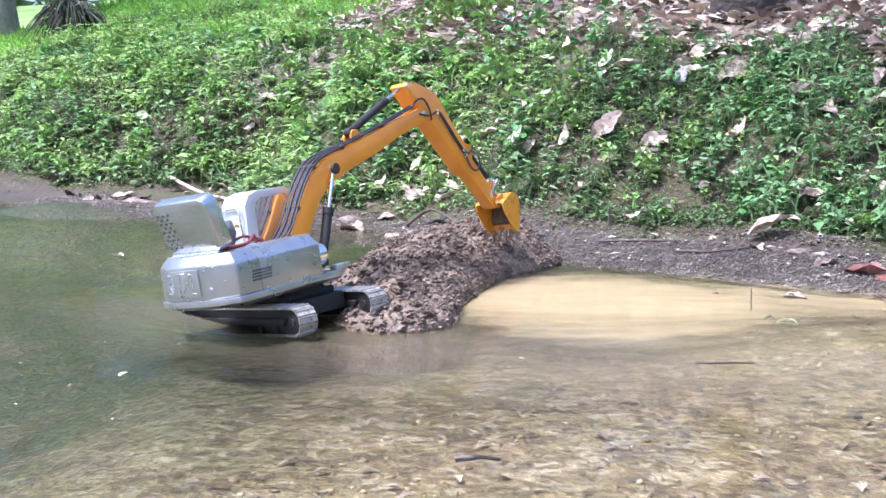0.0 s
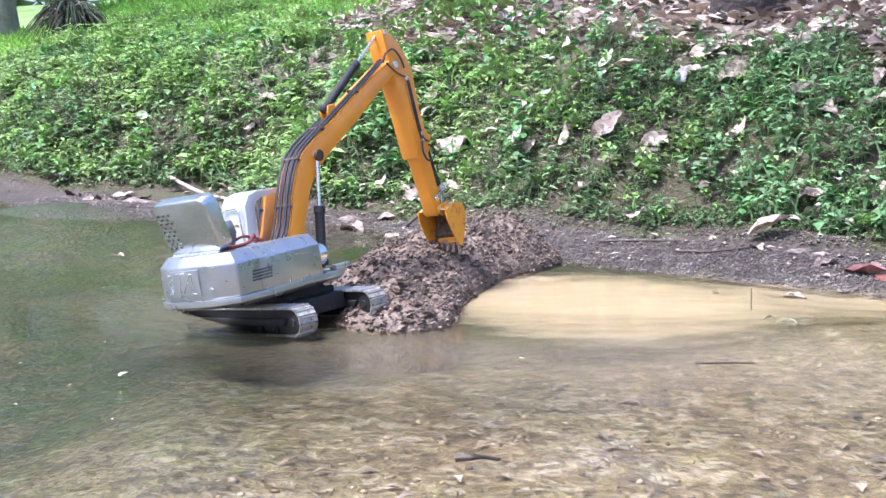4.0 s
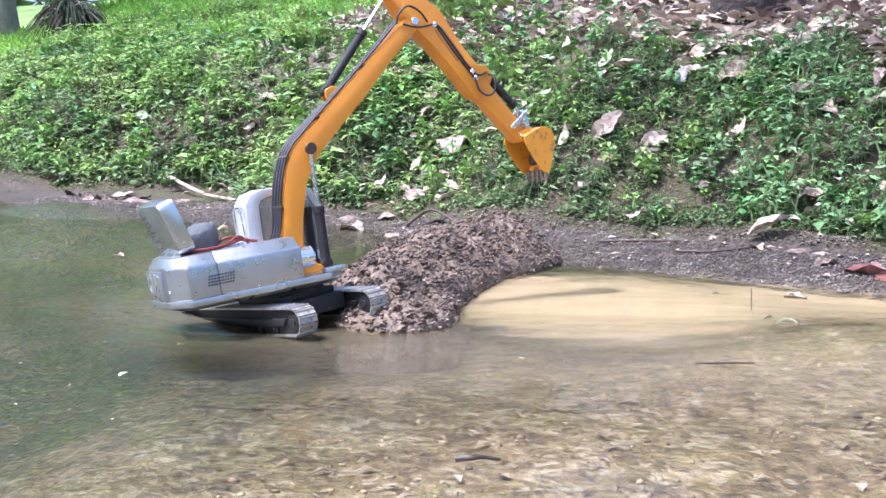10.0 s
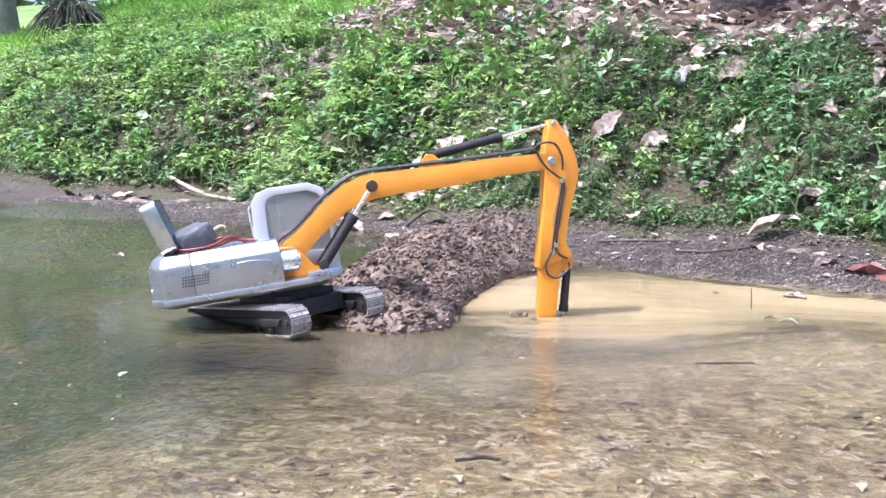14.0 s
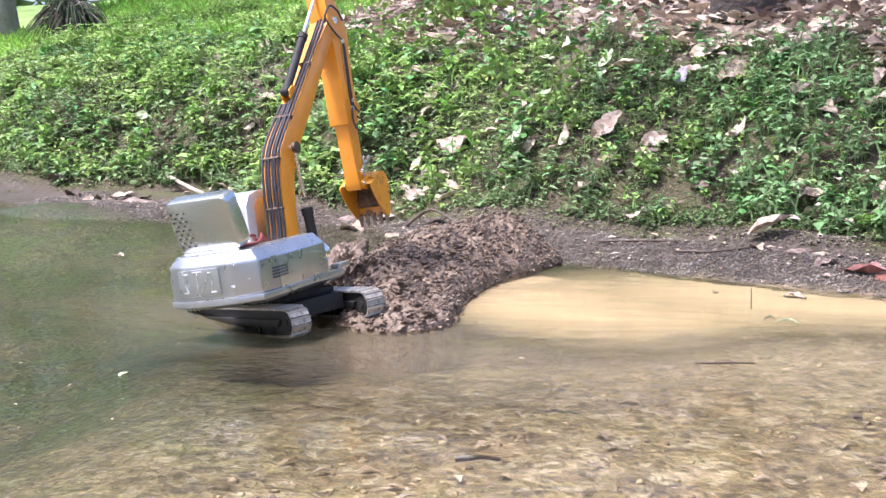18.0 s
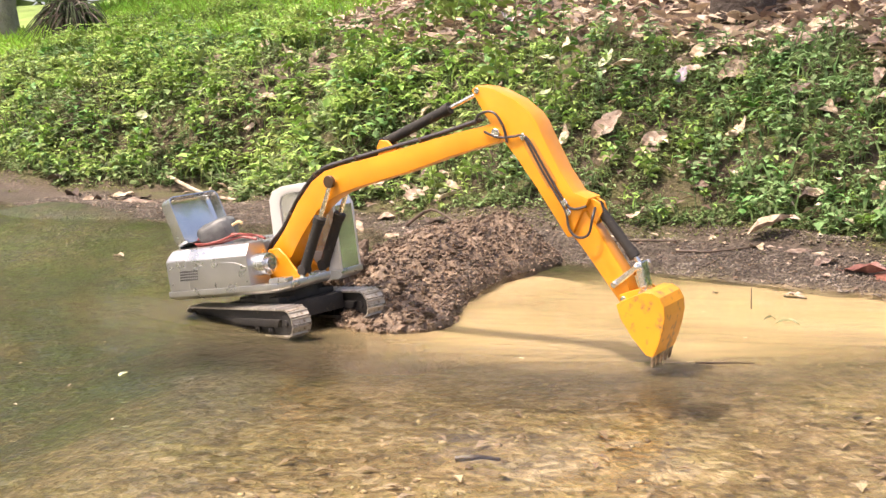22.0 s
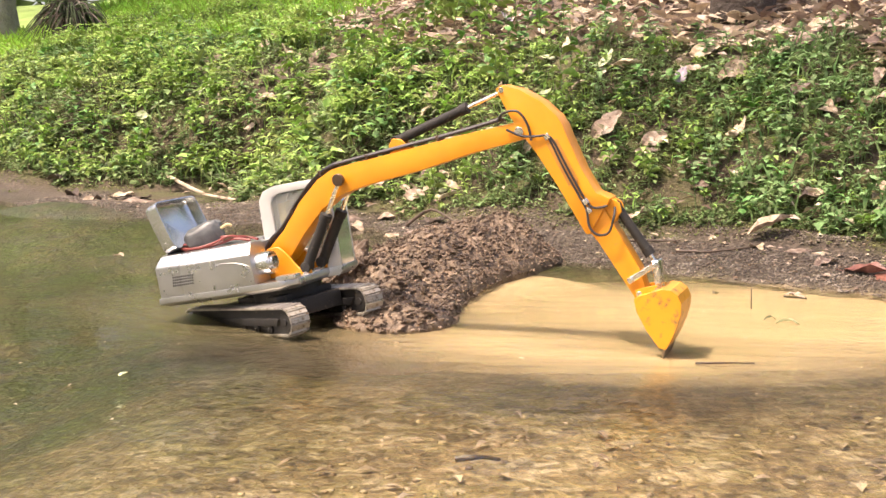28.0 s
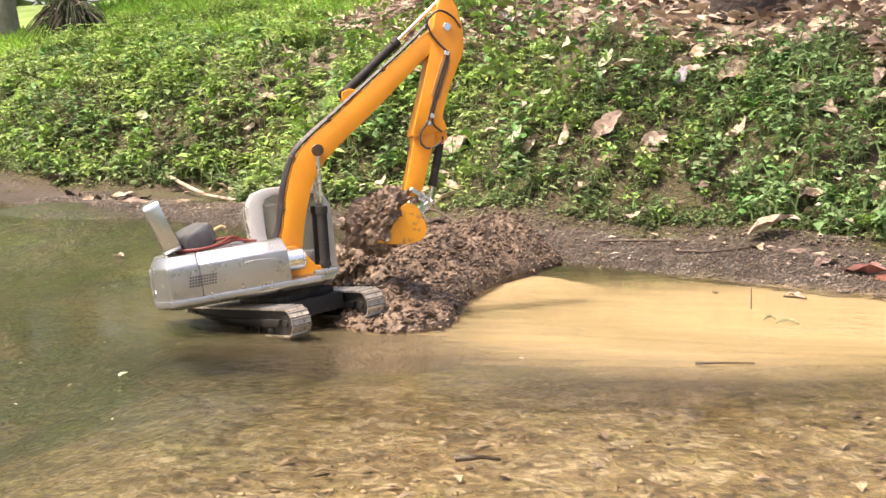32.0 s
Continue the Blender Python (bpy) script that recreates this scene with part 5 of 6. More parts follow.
fallen([("d", 1.00, 3.18, 0.075, 40), ("p", 0.92, 3.55, 0.085, 60), ("d", 1.22, 3.86, 0.10, 5), ("p", 1.38, 3.62, 0.085, -20), ("d", 0.48, 4.02, 0.075, 30), ("p", 0.30, 4.30, 0.08, 10), ("d", 0.20, 4.42, 0.09, 55), ("p", -0.12, 4.70, 0.085, -15), ("d", -0.28, 4.85, 0.10, 20),
        ("d", -0.62, 5.00, 0.10, 35), ("p", -0.45, 4.92, 0.11, 10), ("g", -0.95, 5.05, 0.10, 60), ("p", 0.02, 3.86, 0.08, 65), ("d", -0.20, 3.98, 0.10, 10), ("d", -0.34, 4.02, 0.12, -5), ("p", -0.10, 4.05, 0.09, 30), ("p", 0.16, 4.05, 0.085, 15), ("b", -0.02, 3.70, 0.10, 10), ("d", -0.10, 3.62, 0.09, 40),
        ("b", 0.98, 2.66, 0.08, 10), ("r", 1.02, 2.58, 0.11, 60), ("d", 0.93, 2.72, 0.07, 30), ("d", 0.90, 2.86, 0.09, 15), ("d", 0.82, 2.93, 0.06, -10), ("b", -1.66, 5.06, 0.12, 0), ("b", -1.30, 4.90, 0.10, 20), ("d", -1.10, 4.75, 0.12, 5), ("p", -1.42, 5.02, 0.10, 25)])

fallen([("p", -0.89, 3.08, 0.05, 10), ("g", -0.69, 3.12, 0.06, 30), ("g", -0.490, 1.69, 0.026, 0)])


def strewn(count, seed, v0, v1, u0, u1, kinds, s0, s1):
    """Dead leaves fallen at random over a stretch of the bank."""
    rd = random.Random(seed)
    rows = []
    while len(rows) < count:
        v, u = rd.uniform(v0, v1), rd.uniform(u0, u1)
        x, y = along(v, u)
        if bank_u(x, y) > TOE + 0.04:
            rows.append((rd.choice(kinds), x, y, rd.uniform(s0, s1), rd.uniform(0, 360)))
    fallen(rows)


strewn(62, 5, -4.4, 0.7, TOE + 0.05, 3.65, "ppdgpd", 0.035, 0.085)
strewn(40, 6, -3.2, 0.9, 3.62, 4.3, "pdpdv", 0.07, 0.13)
strewn(30, 7, -4.9, -2.8, 3.7, 5.0, "pdd", 0.08, 0.15)


def weed(seed, big, leaves, mat, label, group):
    rd = random.Random(seed)
    w = tagged(new("weed"), label, "weed", group)
    h = rd.uniform(0.06, 0.11) * big
    bm = B()
    lean = rd.uniform(-0.02, 0.02)
    add_tube(bm, bend([(0, 0, -0.02), (lean * 0.4, 0, h * 0.5), (lean, 0, h)], 3), 0.0016, 5)
    part("stem", finish(bm), GREEN, w)
    for k in range(rd.randint(7, 10)):
        f = 0.35 + 0.65 * k / 9
        s = 0.034 * (0.55 + 0.45 * big) * rd.uniform(0.7, 1.15)
        o = part("leaf", leaves[k % 3], mat, w)
        o.matrix_basis = Matrix.Translation((lean * f, 0, h * f)) @ pose(0, 0, 0, 0, 0, k * 137) @ pose(0, s * 0.55, 0.006, rd.uniform(-30, 25), 0, 0) @ Matrix.Diagonal((s, s, s, 1))
    return w


FRESH = [leaf_mesh(90 + i, BROADLEAF, 0.55) for i in range(3)]
YOUNG = [leaf_mesh(96 + i, LIME, 0.55) for i in range(3)]
COOL = [leaf_mesh(99 + i, BLUEGREEN, 0.5) for i in range(3)]
ON_BANK = ("fresh green broad-leaved weed growing on the bank", "weeds on the bank")
WEEDS = [weed(31, 1.0, FRESH, BROADLEAF, *ON_BANK), weed(32, 1.4, FRESH, BROADLEAF, *ON_BANK), weed(33, 1.0, COOL, BLUEGREEN, *ON_BANK), weed(34, 1.4, COOL, BLUEGREEN, *ON_BANK)]
spots = [(1.10, 3.75), (0.92, 4.00), (1.00, 4.00), (1.07, 3.88), (0.78, 3.43), (0.75, 3.50), (1.14, 3.19), (1.14, 3.04), (1.08, 3.09), (1.03, 3.37), (0.82, 3.36), (1.21, 3.61), (0.74, 3.79), (0.55, 4.23), (0.16, 3.80), (0.22, 3.78),
         (-0.69, 4.93), (-1.49, 5.39), (-1.23, 5.10), (-0.34, 4.16), (0.36, 4.18), (-0.21, 4.43), (-2.36, 6.40), (-2.35, 6.76), (-2.32, 6.10), (0.95, 3.62), (1.25, 3.42), (0.88, 3.80), (1.17, 3.30), (0.66, 3.92), (1.02, 3.70), (1.30, 3.25)]
rnd = random.Random(3)
for i, (x, y) in enumerate(spots):
    m = pose(x, y, land(x, y), rnd.uniform(-8, 8), rnd.uniform(-8, 8), rnd.uniform(0, 360))
    if i < 4:
        WEEDS[i].matrix_basis = m
    else:
        copy_thing(WEEDS[i % 4], m)


def plant_out(kinds, count, seed, v0, v1, u1):
    """Weeds of these kinds set out over a stretch of the bank."""
    rd = random.Random(seed)
    done = 0
    while done < count:
        v, u = rd.uniform(v0, v1), rd.uniform(TOE + 0.05, u1)
        x, y = along(v, u)
        if bank_u(x, y) < TOE + 0.03:
            continue
        m = pose(x, y, land(x, y), rd.uniform(-10, 10), rd.uniform(-10, 10), rd.uniform(0, 360))
        if done < len(kinds):
            kinds[done].matrix_basis = m
        else:
            copy_thing(kinds[done % len(kinds)], m)
        done += 1


LUSH = ("tall bright green weed in the lush growth on the bank", "tall weeds on the lush bank")
plant_out([weed(41, 1.9, YOUNG, LIME, *LUSH), weed(42, 1.5, YOUNG, LIME, *LUSH), weed(43, 2.2, FRESH, BROADLEAF, *LUSH), weed(44, 1.6, FRESH, BROADLEAF, *LUSH)], 96, 6, -6.8, -2.5, 4.2)
plant_out([weed(51, 1.2, COOL, BLUEGREEN, *ON_BANK), weed(52, 0.8, COOL, BLUEGREEN, *ON_BANK), weed(53, 1.0, YOUNG, LIME, *ON_BANK)], 54, 7, -2.5, 0.7, 3.7)
plant_out([weed(54, 1.6, COOL, BLUEGREEN, *ON_BANK), weed(55, 1.3, FRESH, BROADLEAF, *ON_BANK), weed(56, 1.0, COOL, BLUEGREEN, *ON_BANK), weed(57, 0.7, YOUNG, LIME, *ON_BANK)], 110, 17, -2.2, 0.75, 3.75)
plant_out([weed(61, 2.6, YOUNG, LIME, *LUSH), weed(62, 2.1, FRESH, BROADLEAF, *LUSH), weed(63, 1.3, YOUNG, LIME, *LUSH)], 80, 18, -6.0, -2.2, 4.1)


def broad_plant(x, y, size, count, label, seed):
    rd = random.Random(seed)
    w = tagged(new("broad_leaved_plant"), label, "plant")
    w.location = (x, y, land(x, y))
    for k in range(count):
        a, s, up = rd.uniform(0, 360), size * rd.uniform(0.7, 1.1), rd.uniform(20, 75)
        o = part("leaf", YOUNG[k % 3], LIME, w)
        o.matrix_basis = pose(0, 0, size * (0.1 + 0.9 * k / count), 0, 0, a) @ pose(0, s * 0.5 * math.cos(radians(up)), s * 0.5 * math.sin(radians(up)), up, 0, 0) @ Matrix.Diagonal((s, s, s, 1))
    bm = B()
    add_tube(bm, [(0, 0, -0.03), (0.003, 0, size * 0.5), (0, 0, size)], 0.003, 6)
    part("stem", finish(bm), GREEN, w)


broad_plant(0.05, 5.6, 0.19, 12, "bright green broad-leaved seedling in the litter", 1)
broad_plant(0.20, 5.70, 0.11, 6, "small bright green seedling in the litter", 2)
broad_plant(-0.57, 4.74, 0.10, 3, "single upright bright green leaves on the bank", 3)
broad_plant(-0.47, 4.64, 0.09, 3, "drooping green leaves on the bank", 4)


def stick_of_wood(points, r, mat, label, name="twig"):
    bm = B()
    n = (len(points) - 1) * 4 + 1
    add_tube(bm, bend(points, 4), [r * (1 - 0.5 * i / n) for i in range(n)], 7)
    for v in bm.verts:
        v.co += Vector((noise.noise(v.co * 90), noise.noise(v.co * 90 + Vector((3, 0, 0))), noise.noise(v.co * 80))) * r * 0.3
    return tagged(new(name, mesh_of(name, finish(bm), mat)), label, "twig")


def rests(x, y, up=0.006):
    return (x, y, max(land(x, y), heap(x, y)) + up)


stick_of_wood([rests(-1.27, 5.22, 0.03), rests(-1.03, 4.83, 0.022), rests(-0.82, 4.48, 0.012)], 0.009, TWIG, "bleached dead stick lying on the mud")
stick_of_wood([rests(-0.12, 3.72, 0.01), rests(-0.04, 3.68, 0.05), rests(0.04, 3.60, 0.012)], 0.006, CLUMP, "thin dark arched twig by the mud heap")
stick_of_wood([rests(0.50, 3.36, -0.01), rests(0.497, 3.36, 0.05)], 0.004, CLUMP, "short dark twig stuck in the mud")
stick_of_wood([rests(0.44, 3.20), rests(0.54, 3.17), rests(0.66, 3.12)], 0.004, CLUMP, "thin dark twig on the mud")
stick_of_wood([rests(0.62, 2.98), rests(0.70, 2.93), rests(0.80, 2.92)], 0.004, CLUMP, "thin dark twig on the mud")
stick_of_wood([(0.405, 1.775, -0.002), (0.43, 1.762, 0.001), (0.455, 1.768, 0.0), (0.50, 1.778, -0.003)], 0.0022, CLUMP, "dark waterlogged stick floating in the stream")
stick_of_wood([(0.016, 1.335, -0.022), (0.035, 1.33, -0.018), (0.05, 1.336, -0.02), (0.07, 1.34, -0.024)], 0.004, CLUMP, "dark waterlogged stick under the water")
stick_of_wood([(0.631, 2.28, -0.02), (0.630, 2.28, 0.03), (0.632, 2.285, 0.04)], 0.0014, CLUMP, "thin reed standing in the water")
blade = leaf_mesh(55, SAGE, 0.12)
for x, y, s, a in ((0.655, 2.115, 0.045, 80), (0.63, 2.15, 0.035, 120)):
    o = tagged(new("grass_blade", blade), "green grass blade floating in the murky pool", "grass blade")
    o.matrix_basis = pose(x, y, 0.004, 0, 0, a) @ Matrix.Diagonal((s, s, s, 1))


FROND = material("dark_green_frond", [(0.030, 0.048, 0.020), (0.075, 0.105, 0.045)], 6, 0.92, 0, 0.1, 40, vary=0.4)


def palm_stump(x, y):
    rd = random.Random(5)
    st = tagged(new("palm_stump"), "dark stump covered in drooping palm fronds", "stump")
    st.location = (x, y, land(x, y) - 0.05)
    bm = B()
    add_tube(bm, [(0, 0, 0), (0, 0, 0.10), (0.01, 0, 0.22), (0.02, 0, 0.30)], [0.16, 0.13, 0.10, 0.06], 10)
    part("trunk", finish(bm), DARKBARK, st, "dark stump")
    for k in range(200):
        a, q = rd.uniform(0, 6.28), rd.uniform(0.14, 0.38)
        bm = B()
        h = 0.27 + rd.uniform(-0.06, 0.07)
        p = bend([(0, 0, h - 0.05), (0.5 * q * math.cos(a), 0.5 * q * math.sin(a), h), (q * math.cos(a), q * math.sin(a), rd.uniform(0.0, 0.16))], 4)
        add_tube(bm, p, [0.002, 0.003, 0.004, 0.005, 0.005, 0.004, 0.003, 0.002, 0.001], 4)
        part("frond", finish(bm), FROND if k % 3 else CLUMP, st)


palm_stump(-2.65, 8.2)

# ---- stones and scraps on the stream bed ----
def scatter(name, count, seed, place, size, mat, label, category):
    rd = random.Random(seed)
    bm = B()
    bmesh.ops.create_icosphere(bm, subdivisions=1, radius=1)
    base = np.array([v.co[:] for v in bm.verts])
    tri = np.array([[v.index for v in f.verts] for f in bm.faces])
    bm.free()
    vs, fs, n = [], [], 0
    for _ in range(count):
        q = place(rd)
        if q is None:
            continue
        s = rd.uniform(*size)
        wob = 1 + 0.9 * (np.random.RandomState(rd.randint(0, 99999)).rand(len(base), 1) - 0.5)
        a = rd.uniform(0, 6.28)
        b = base * wob * np.array([s, s * rd.uniform(0.6, 1), s * rd.uniform(0.3, 0.8)])
        r = np.array([[math.cos(a), -math.sin(a), 0], [math.sin(a), math.cos(a), 0], [0, 0, 1]])
        vs.append(b @ r.T + np.array(q))
        fs.append(tri + n * len(base))
        n += 1
    me = bpy.data.meshes.new(name)
    me.from_pydata(np.concatenate(vs).tolist(), [], np.concatenate(fs).tolist())
    me.polygons.foreach_set("use_smooth", [True] * len(me.polygons))
    me.materials.append(mat)
    return tagged(new(name, me), label, category, kind="stuff")


def on_bed(rd):
    y = 0.95 + 2.0 * rd.random() ** 1.4
    x = rd.uniform(-0.5, 0.5) * y * 1.05
    return (x, y, land(x, y) + 0.001) if bank_u(x, y) < SHORE and NY * x - NX * y > -1.15 else None


def on_edge(rd):
    v, u = rd.uniform(-4.6, 0.8), rd.uniform(SHORE - 0.05, TOE + 0.05)
    x, y = along(v, u)
    return (x, y, land(x, y) + 0.001)


def on_heap(rd):
    x, y = rd.uniform(-0.35, 0.36), rd.uniform(2.0, 3.3)
    h = heap(x, y)
    return (x, y, max(heap_height(x, y), -0.002) + 0.002) if h > 0.0035 else None


scatter("stream_pebbles", 600, 21, on_bed, (0.002, 0.008), STONE, "brown and buff pebbles on the stream bed", "pebbles")
scatter("edge_gravel", 24000, 22, on_edge, (0.0018, 0.0055), GRIT, "fine grey-brown gravel along the muddy edge", "gravel")
scatter("edge_lumps", 350, 27, on_edge, (0.003, 0.009), CLOD, "dark lumps of soil along the muddy edge", "soil")
scatter("mud_crumbs", 11000, 23, on_heap, (0.002, 0.0065), MUD, "small crumbs of wet mud on the heap", "mud")
scraps = []
rnd = random.Random(9)
for _ in range(260):
    q = on_bed(rnd)
    if q:
        s = rnd.uniform(0.012, 0.04)
        scraps.append((q[0], q[1], q[2] + 0.004, rnd.uniform(0, 6.28), rnd.uniform(-0.04, 0.06), s, s * rnd.uniform(0.3, 0.55), rnd.uniform(-0.2, 0.2)))
# Pale flecks: floating debris, and white glints given as bits of geometry.
flecks = []
for _ in range(230):
    x, y = rnd.uniform(-1.15, 0.7), rnd.uniform(1.1, 3.6)
    if bank_u(x, y) < SHORE - 0.08 and abs(x) < 0.44 * y and heap(x, y) <= 0:
        s = rnd.uniform(0.003, 0.010)
        flecks.append((x, y, 0.0015, rnd.uniform(0, 6.28), rnd.uniform(0.0, 0.05), s, s * rnd.uniform(0.3, 0.7), rnd.uniform(-0.1, 0.1)))
leaf_field("floating_flecks", flecks, PALELEAF, "pale flecks for floating debris and for glints on the water", "flecks")
leaf_field("sunken_leaves", scraps, DRYLEAF, "rotting brown leaves lying on the stream bed", "leaves")


# ---- what moves ----
def load_of_mud(seed, size):
    bm = B()
    bmesh.ops.create_icosphere(bm, subdivisions=5, radius=1)
    off = Vector((seed * 11, 0, 0))
    for v in bm.verts:
        p = v.co.copy()
        grow = 1 + 0.35 * noise.noise(p * 1.6 + off) + 0.28 * abs(noise.noise(p * 3.6 + off)) + 0.16 * noise.noise(p * 8 + off) + 0.06 * noise.noise(p * 17 + off)
        v.co = Vector((p.x * 0.85, p.y * 0.64, p.z * 0.70)) * grow * size * 0.9
    me = mesh_of("mud_load", finish(bm), MUD)
    load = tagged(new("mud_load", me), "dripping lump of wet brown mud dug by the bucket", "mud")
    rd = random.Random(seed)
    tops = [v.co.copy() for v in me.vertices if v.co.z < 0.5 * size]
    for k in range(14):
        p, s = rd.choice(tops) * 0.97, rd.uniform(0.07, 0.2) * size
        o = part("clod", rd.choice(clods), MUD, load)
        o.matrix_basis = Matrix.LocRotScale(p, Euler((rd.uniform(0, 6), rd.uniform(0, 6), rd.uniform(0, 6))), (s, s * rd.uniform(0.7, 1.2), s))
    return load


LOADS = [(load_of_mud(1, 0.080), 13.6, 16.75, 16.95), (load_of_mud(2, 0.060), 23.4, 25.1, 25.4), (load_of_mud(3, 0.080), 29.3, 32.5, 33.0)]

def water_drip(long, seed):
    """A thin string of muddy water falling from the bucket."""
    bm = B()
    rd = random.Random(seed)
    add_tube(bm, [(rd.uniform(-0.002, 0.002), 0, -long * k / 6) for k in range(7)], [0.0012 + 0.0007 * (k % 2) for k in range(7)], 6)
    return tagged(new("water_drip", mesh_of("water_drip", finish(bm), SILT_DRIP)), "thin string of muddy water running off the bucket", "water", "drips from the bucket")


DRIPS = [(water_drip(0.055, 1), (0.030, 0.060)), (water_drip(0.040, 2), (0.062, 0.050)), (water_drip(0.060, 3), (0.012, 0.050)), (water_drip(0.045, 4), (0.090, 0.020))]

SWING = [(0, 55.3), (0.5, 55.3), (1, 55.4), (1.5, 55.7), (2, 55.9), (2.5, 56.2), (3, 56.1), (3.5, 55.8), (5.5, 54.7), (6, 54.7), (6.5, 54.8), (7, 74), (7.5, 79.2), (8, 79.9), (8.5, 79.8), (9, 66.1), (9.5, 51.4), (10, 30.8), (10.5, 12.7), (11, 11.2),
         (11.5, 11.2), (12, 7.1), (12.5, 3.9), (13, 2.8), (13.5, 5), (14, 8.3), (14.5, 5.4), (16.5, 65), (17, 66.6), (17.5, 67.7), (18, 65), (18.5, 53), (19, 37.5), (19.5, 16.2), (20, 0.1), (20.5, 0.2), (21, -4.8), (21.5, -21.1),
         (22, -34), (22.5, -35.9), (23, -34.9), (23.5, -34), (24, -35.5), (24.5, -31.8), (25, -23.6), (25.5, -12.4), (27.5, -21.4), (28, -23.9), (28.5, -24.2), (29, -24.2), (29.5, -21.5), (30, -18.9), (30.5, -10.4), (31, 6.9), (31.5, 14.6),
         (32, 16.2)]
RAISE = [(0, 28.6), (0.5, 30.2), (1, 32.3), (1.5, 34.1), (2, 36), (2.5, 37.7), (3, 39.4), (3.5, 41.4), (5.5, 46.6), (6, 46.4), (6.5, 46.4), (7, 50.2), (7.5, 51.3), (8, 51.4), (8.5, 54.9), (9, 65.6), (9.5, 61), (10, 53.1), (10.5, 38.9), (11, 28.7),
         (11.5, 20.9), (12, 14.2), (12.5, 8.2), (13, 5.8), (13.5, 7.6), (14, 13.2), (14.5, 19.8), (16.5, 50.2), (17, 52.6), (17.5, 58.2), (18, 60.2), (18.5, 60.3), (19, 56.7), (19.5, 49.6), (20, 36.9), (20.5, 32.3), (21, 27.9), (21.5, 22.5),
         (22, 20.7), (22.5, 22.2), (23, 21.8), (23.5, 22.7), (24, 24.7), (24.5, 33.7), (25, 37.5), (25.5, 38.1), (27.5, 22.7), (28, 18.3), (28.5, 19.5), (29, 22.4), (29.5, 24.1), (30, 24.7), (30.5, 31.1), (31, 37.5), (31.5, 43.4),
         (32, 48.6)]
CROWDED = [(0, -72.9), (0.5, -77.4), (1, -83.1), (1.5, -87.6), (2, -92.5), (2.5, -96.9), (3, -102.8), (3.5, -109.6), (5.5, -137.8), (6, -143), (6.5, -147.2), (7, -141.4), (7.5, -139.4), (8, -139.9), (8.5, -117.2), (9, -112.5), (9.5, -96.8),
         (10, -102.4), (10.5, -105.7), (11, -96.9), (11.5, -84.8), (12, -84), (12.5, -96.6), (13, -103.1), (13.5, -107.4), (14, -112.6), (14.5, -124.4), (16.5, -144.5), (17, -151.9), (17.5, -153), (18, -144), (18.5, -130), (19, -125.5),
         (19.5, -128.5), (20, -125.1), (20.5, -106.5), (21, -89.7), (21.5, -78.7), (22, -78.7), (22.5, -88), (23, -97.6), (23.5, -111.4), (24, -115.6), (24.5, -114.8), (25, -114.7), (25.5, -122.3), (27.5, -79.1), (28, -81.7), (28.5, -90.5),
         (29, -97.8), (29.5, -109.4), (30, -123.5), (30.5, -133.8), (31, -136.8), (31.5, -149.8), (32, -156.3)]
CURLED = [(0, -24), (0.5, -16), (1, -9), (1.5, -9), (2, -9), (2.5, -8), (3, -7), (3.5, -5), (5.5, -1), (6, -4), (6.5, -8), (7, 25.5), (7.5, 38), (8, 26), (8.5, -3.5), (9, 11), (9.5, -20.5), (10, -25.5), (10.5, -14), (11, -8.5), (11.5, 12),
         (12, 20), (12.5, 6), (13, -14), (13.5, -34), (14, -66), (14.5, -89), (16.5, -58), (17, 29), (17.5, 11.5), (18, 20), (18.5, 2), (19, -2), (19.5, -2.5), (20, -14), (20.5, 6.5), (21, 47), (21.5, 22), (22, -18), (22.5, -36),
         (23, -67), (23.5, -73.5), (24, -86), (24.5, -87), (25, -80.5), (25.5, -42), (27.5, -14), (28, -20), (28.5, -24), (29, -28), (29.5, -52), (30, -58), (30.5, -57.5), (31, -72.5), (31.5, -50), (32, -45)]
ROCKING = [(0, 0), (0.5, 0), (1, 0), (1.5, 0), (2, 0), (2.5, 0), (3, 0), (3.5, 0), (5.5, 0), (6, 0), (6.5, 0), (7, 0), (7.5, 0), (8, 0), (8.5, 0), (9, 0), (9.5, 0), (10, 0), (10.5, 0), (11, 0), (11.5, 0), (12, 3), (12.5, 7.5), (13, 7.9), (13.5, 5.3),
         (14, 0), (14.5, 0), (16.5, 0), (17, 0), (17.5, 0), (18, 0), (18.5, 0), (19, 0), (19.5, 0), (20, 0), (20.5, 0), (21, 0), (21.5, 0), (22, 0), (22.5, 0), (23, 0.9), (23.5, 2.6), (24, 0.5), (24.5, -0.8), (25, -1.1), (25.5, -0.7),
         (27.5, 0), (28, 2), (28.5, 2.1), (29, 0), (29.5, 0), (30, 0), (30.5, 0), (31, 0), (31.5, 0), (32, 0)]
HEADING = [(0, -46.8), (11.7, -46.8), (14, -50.8), (32, -50.8)]


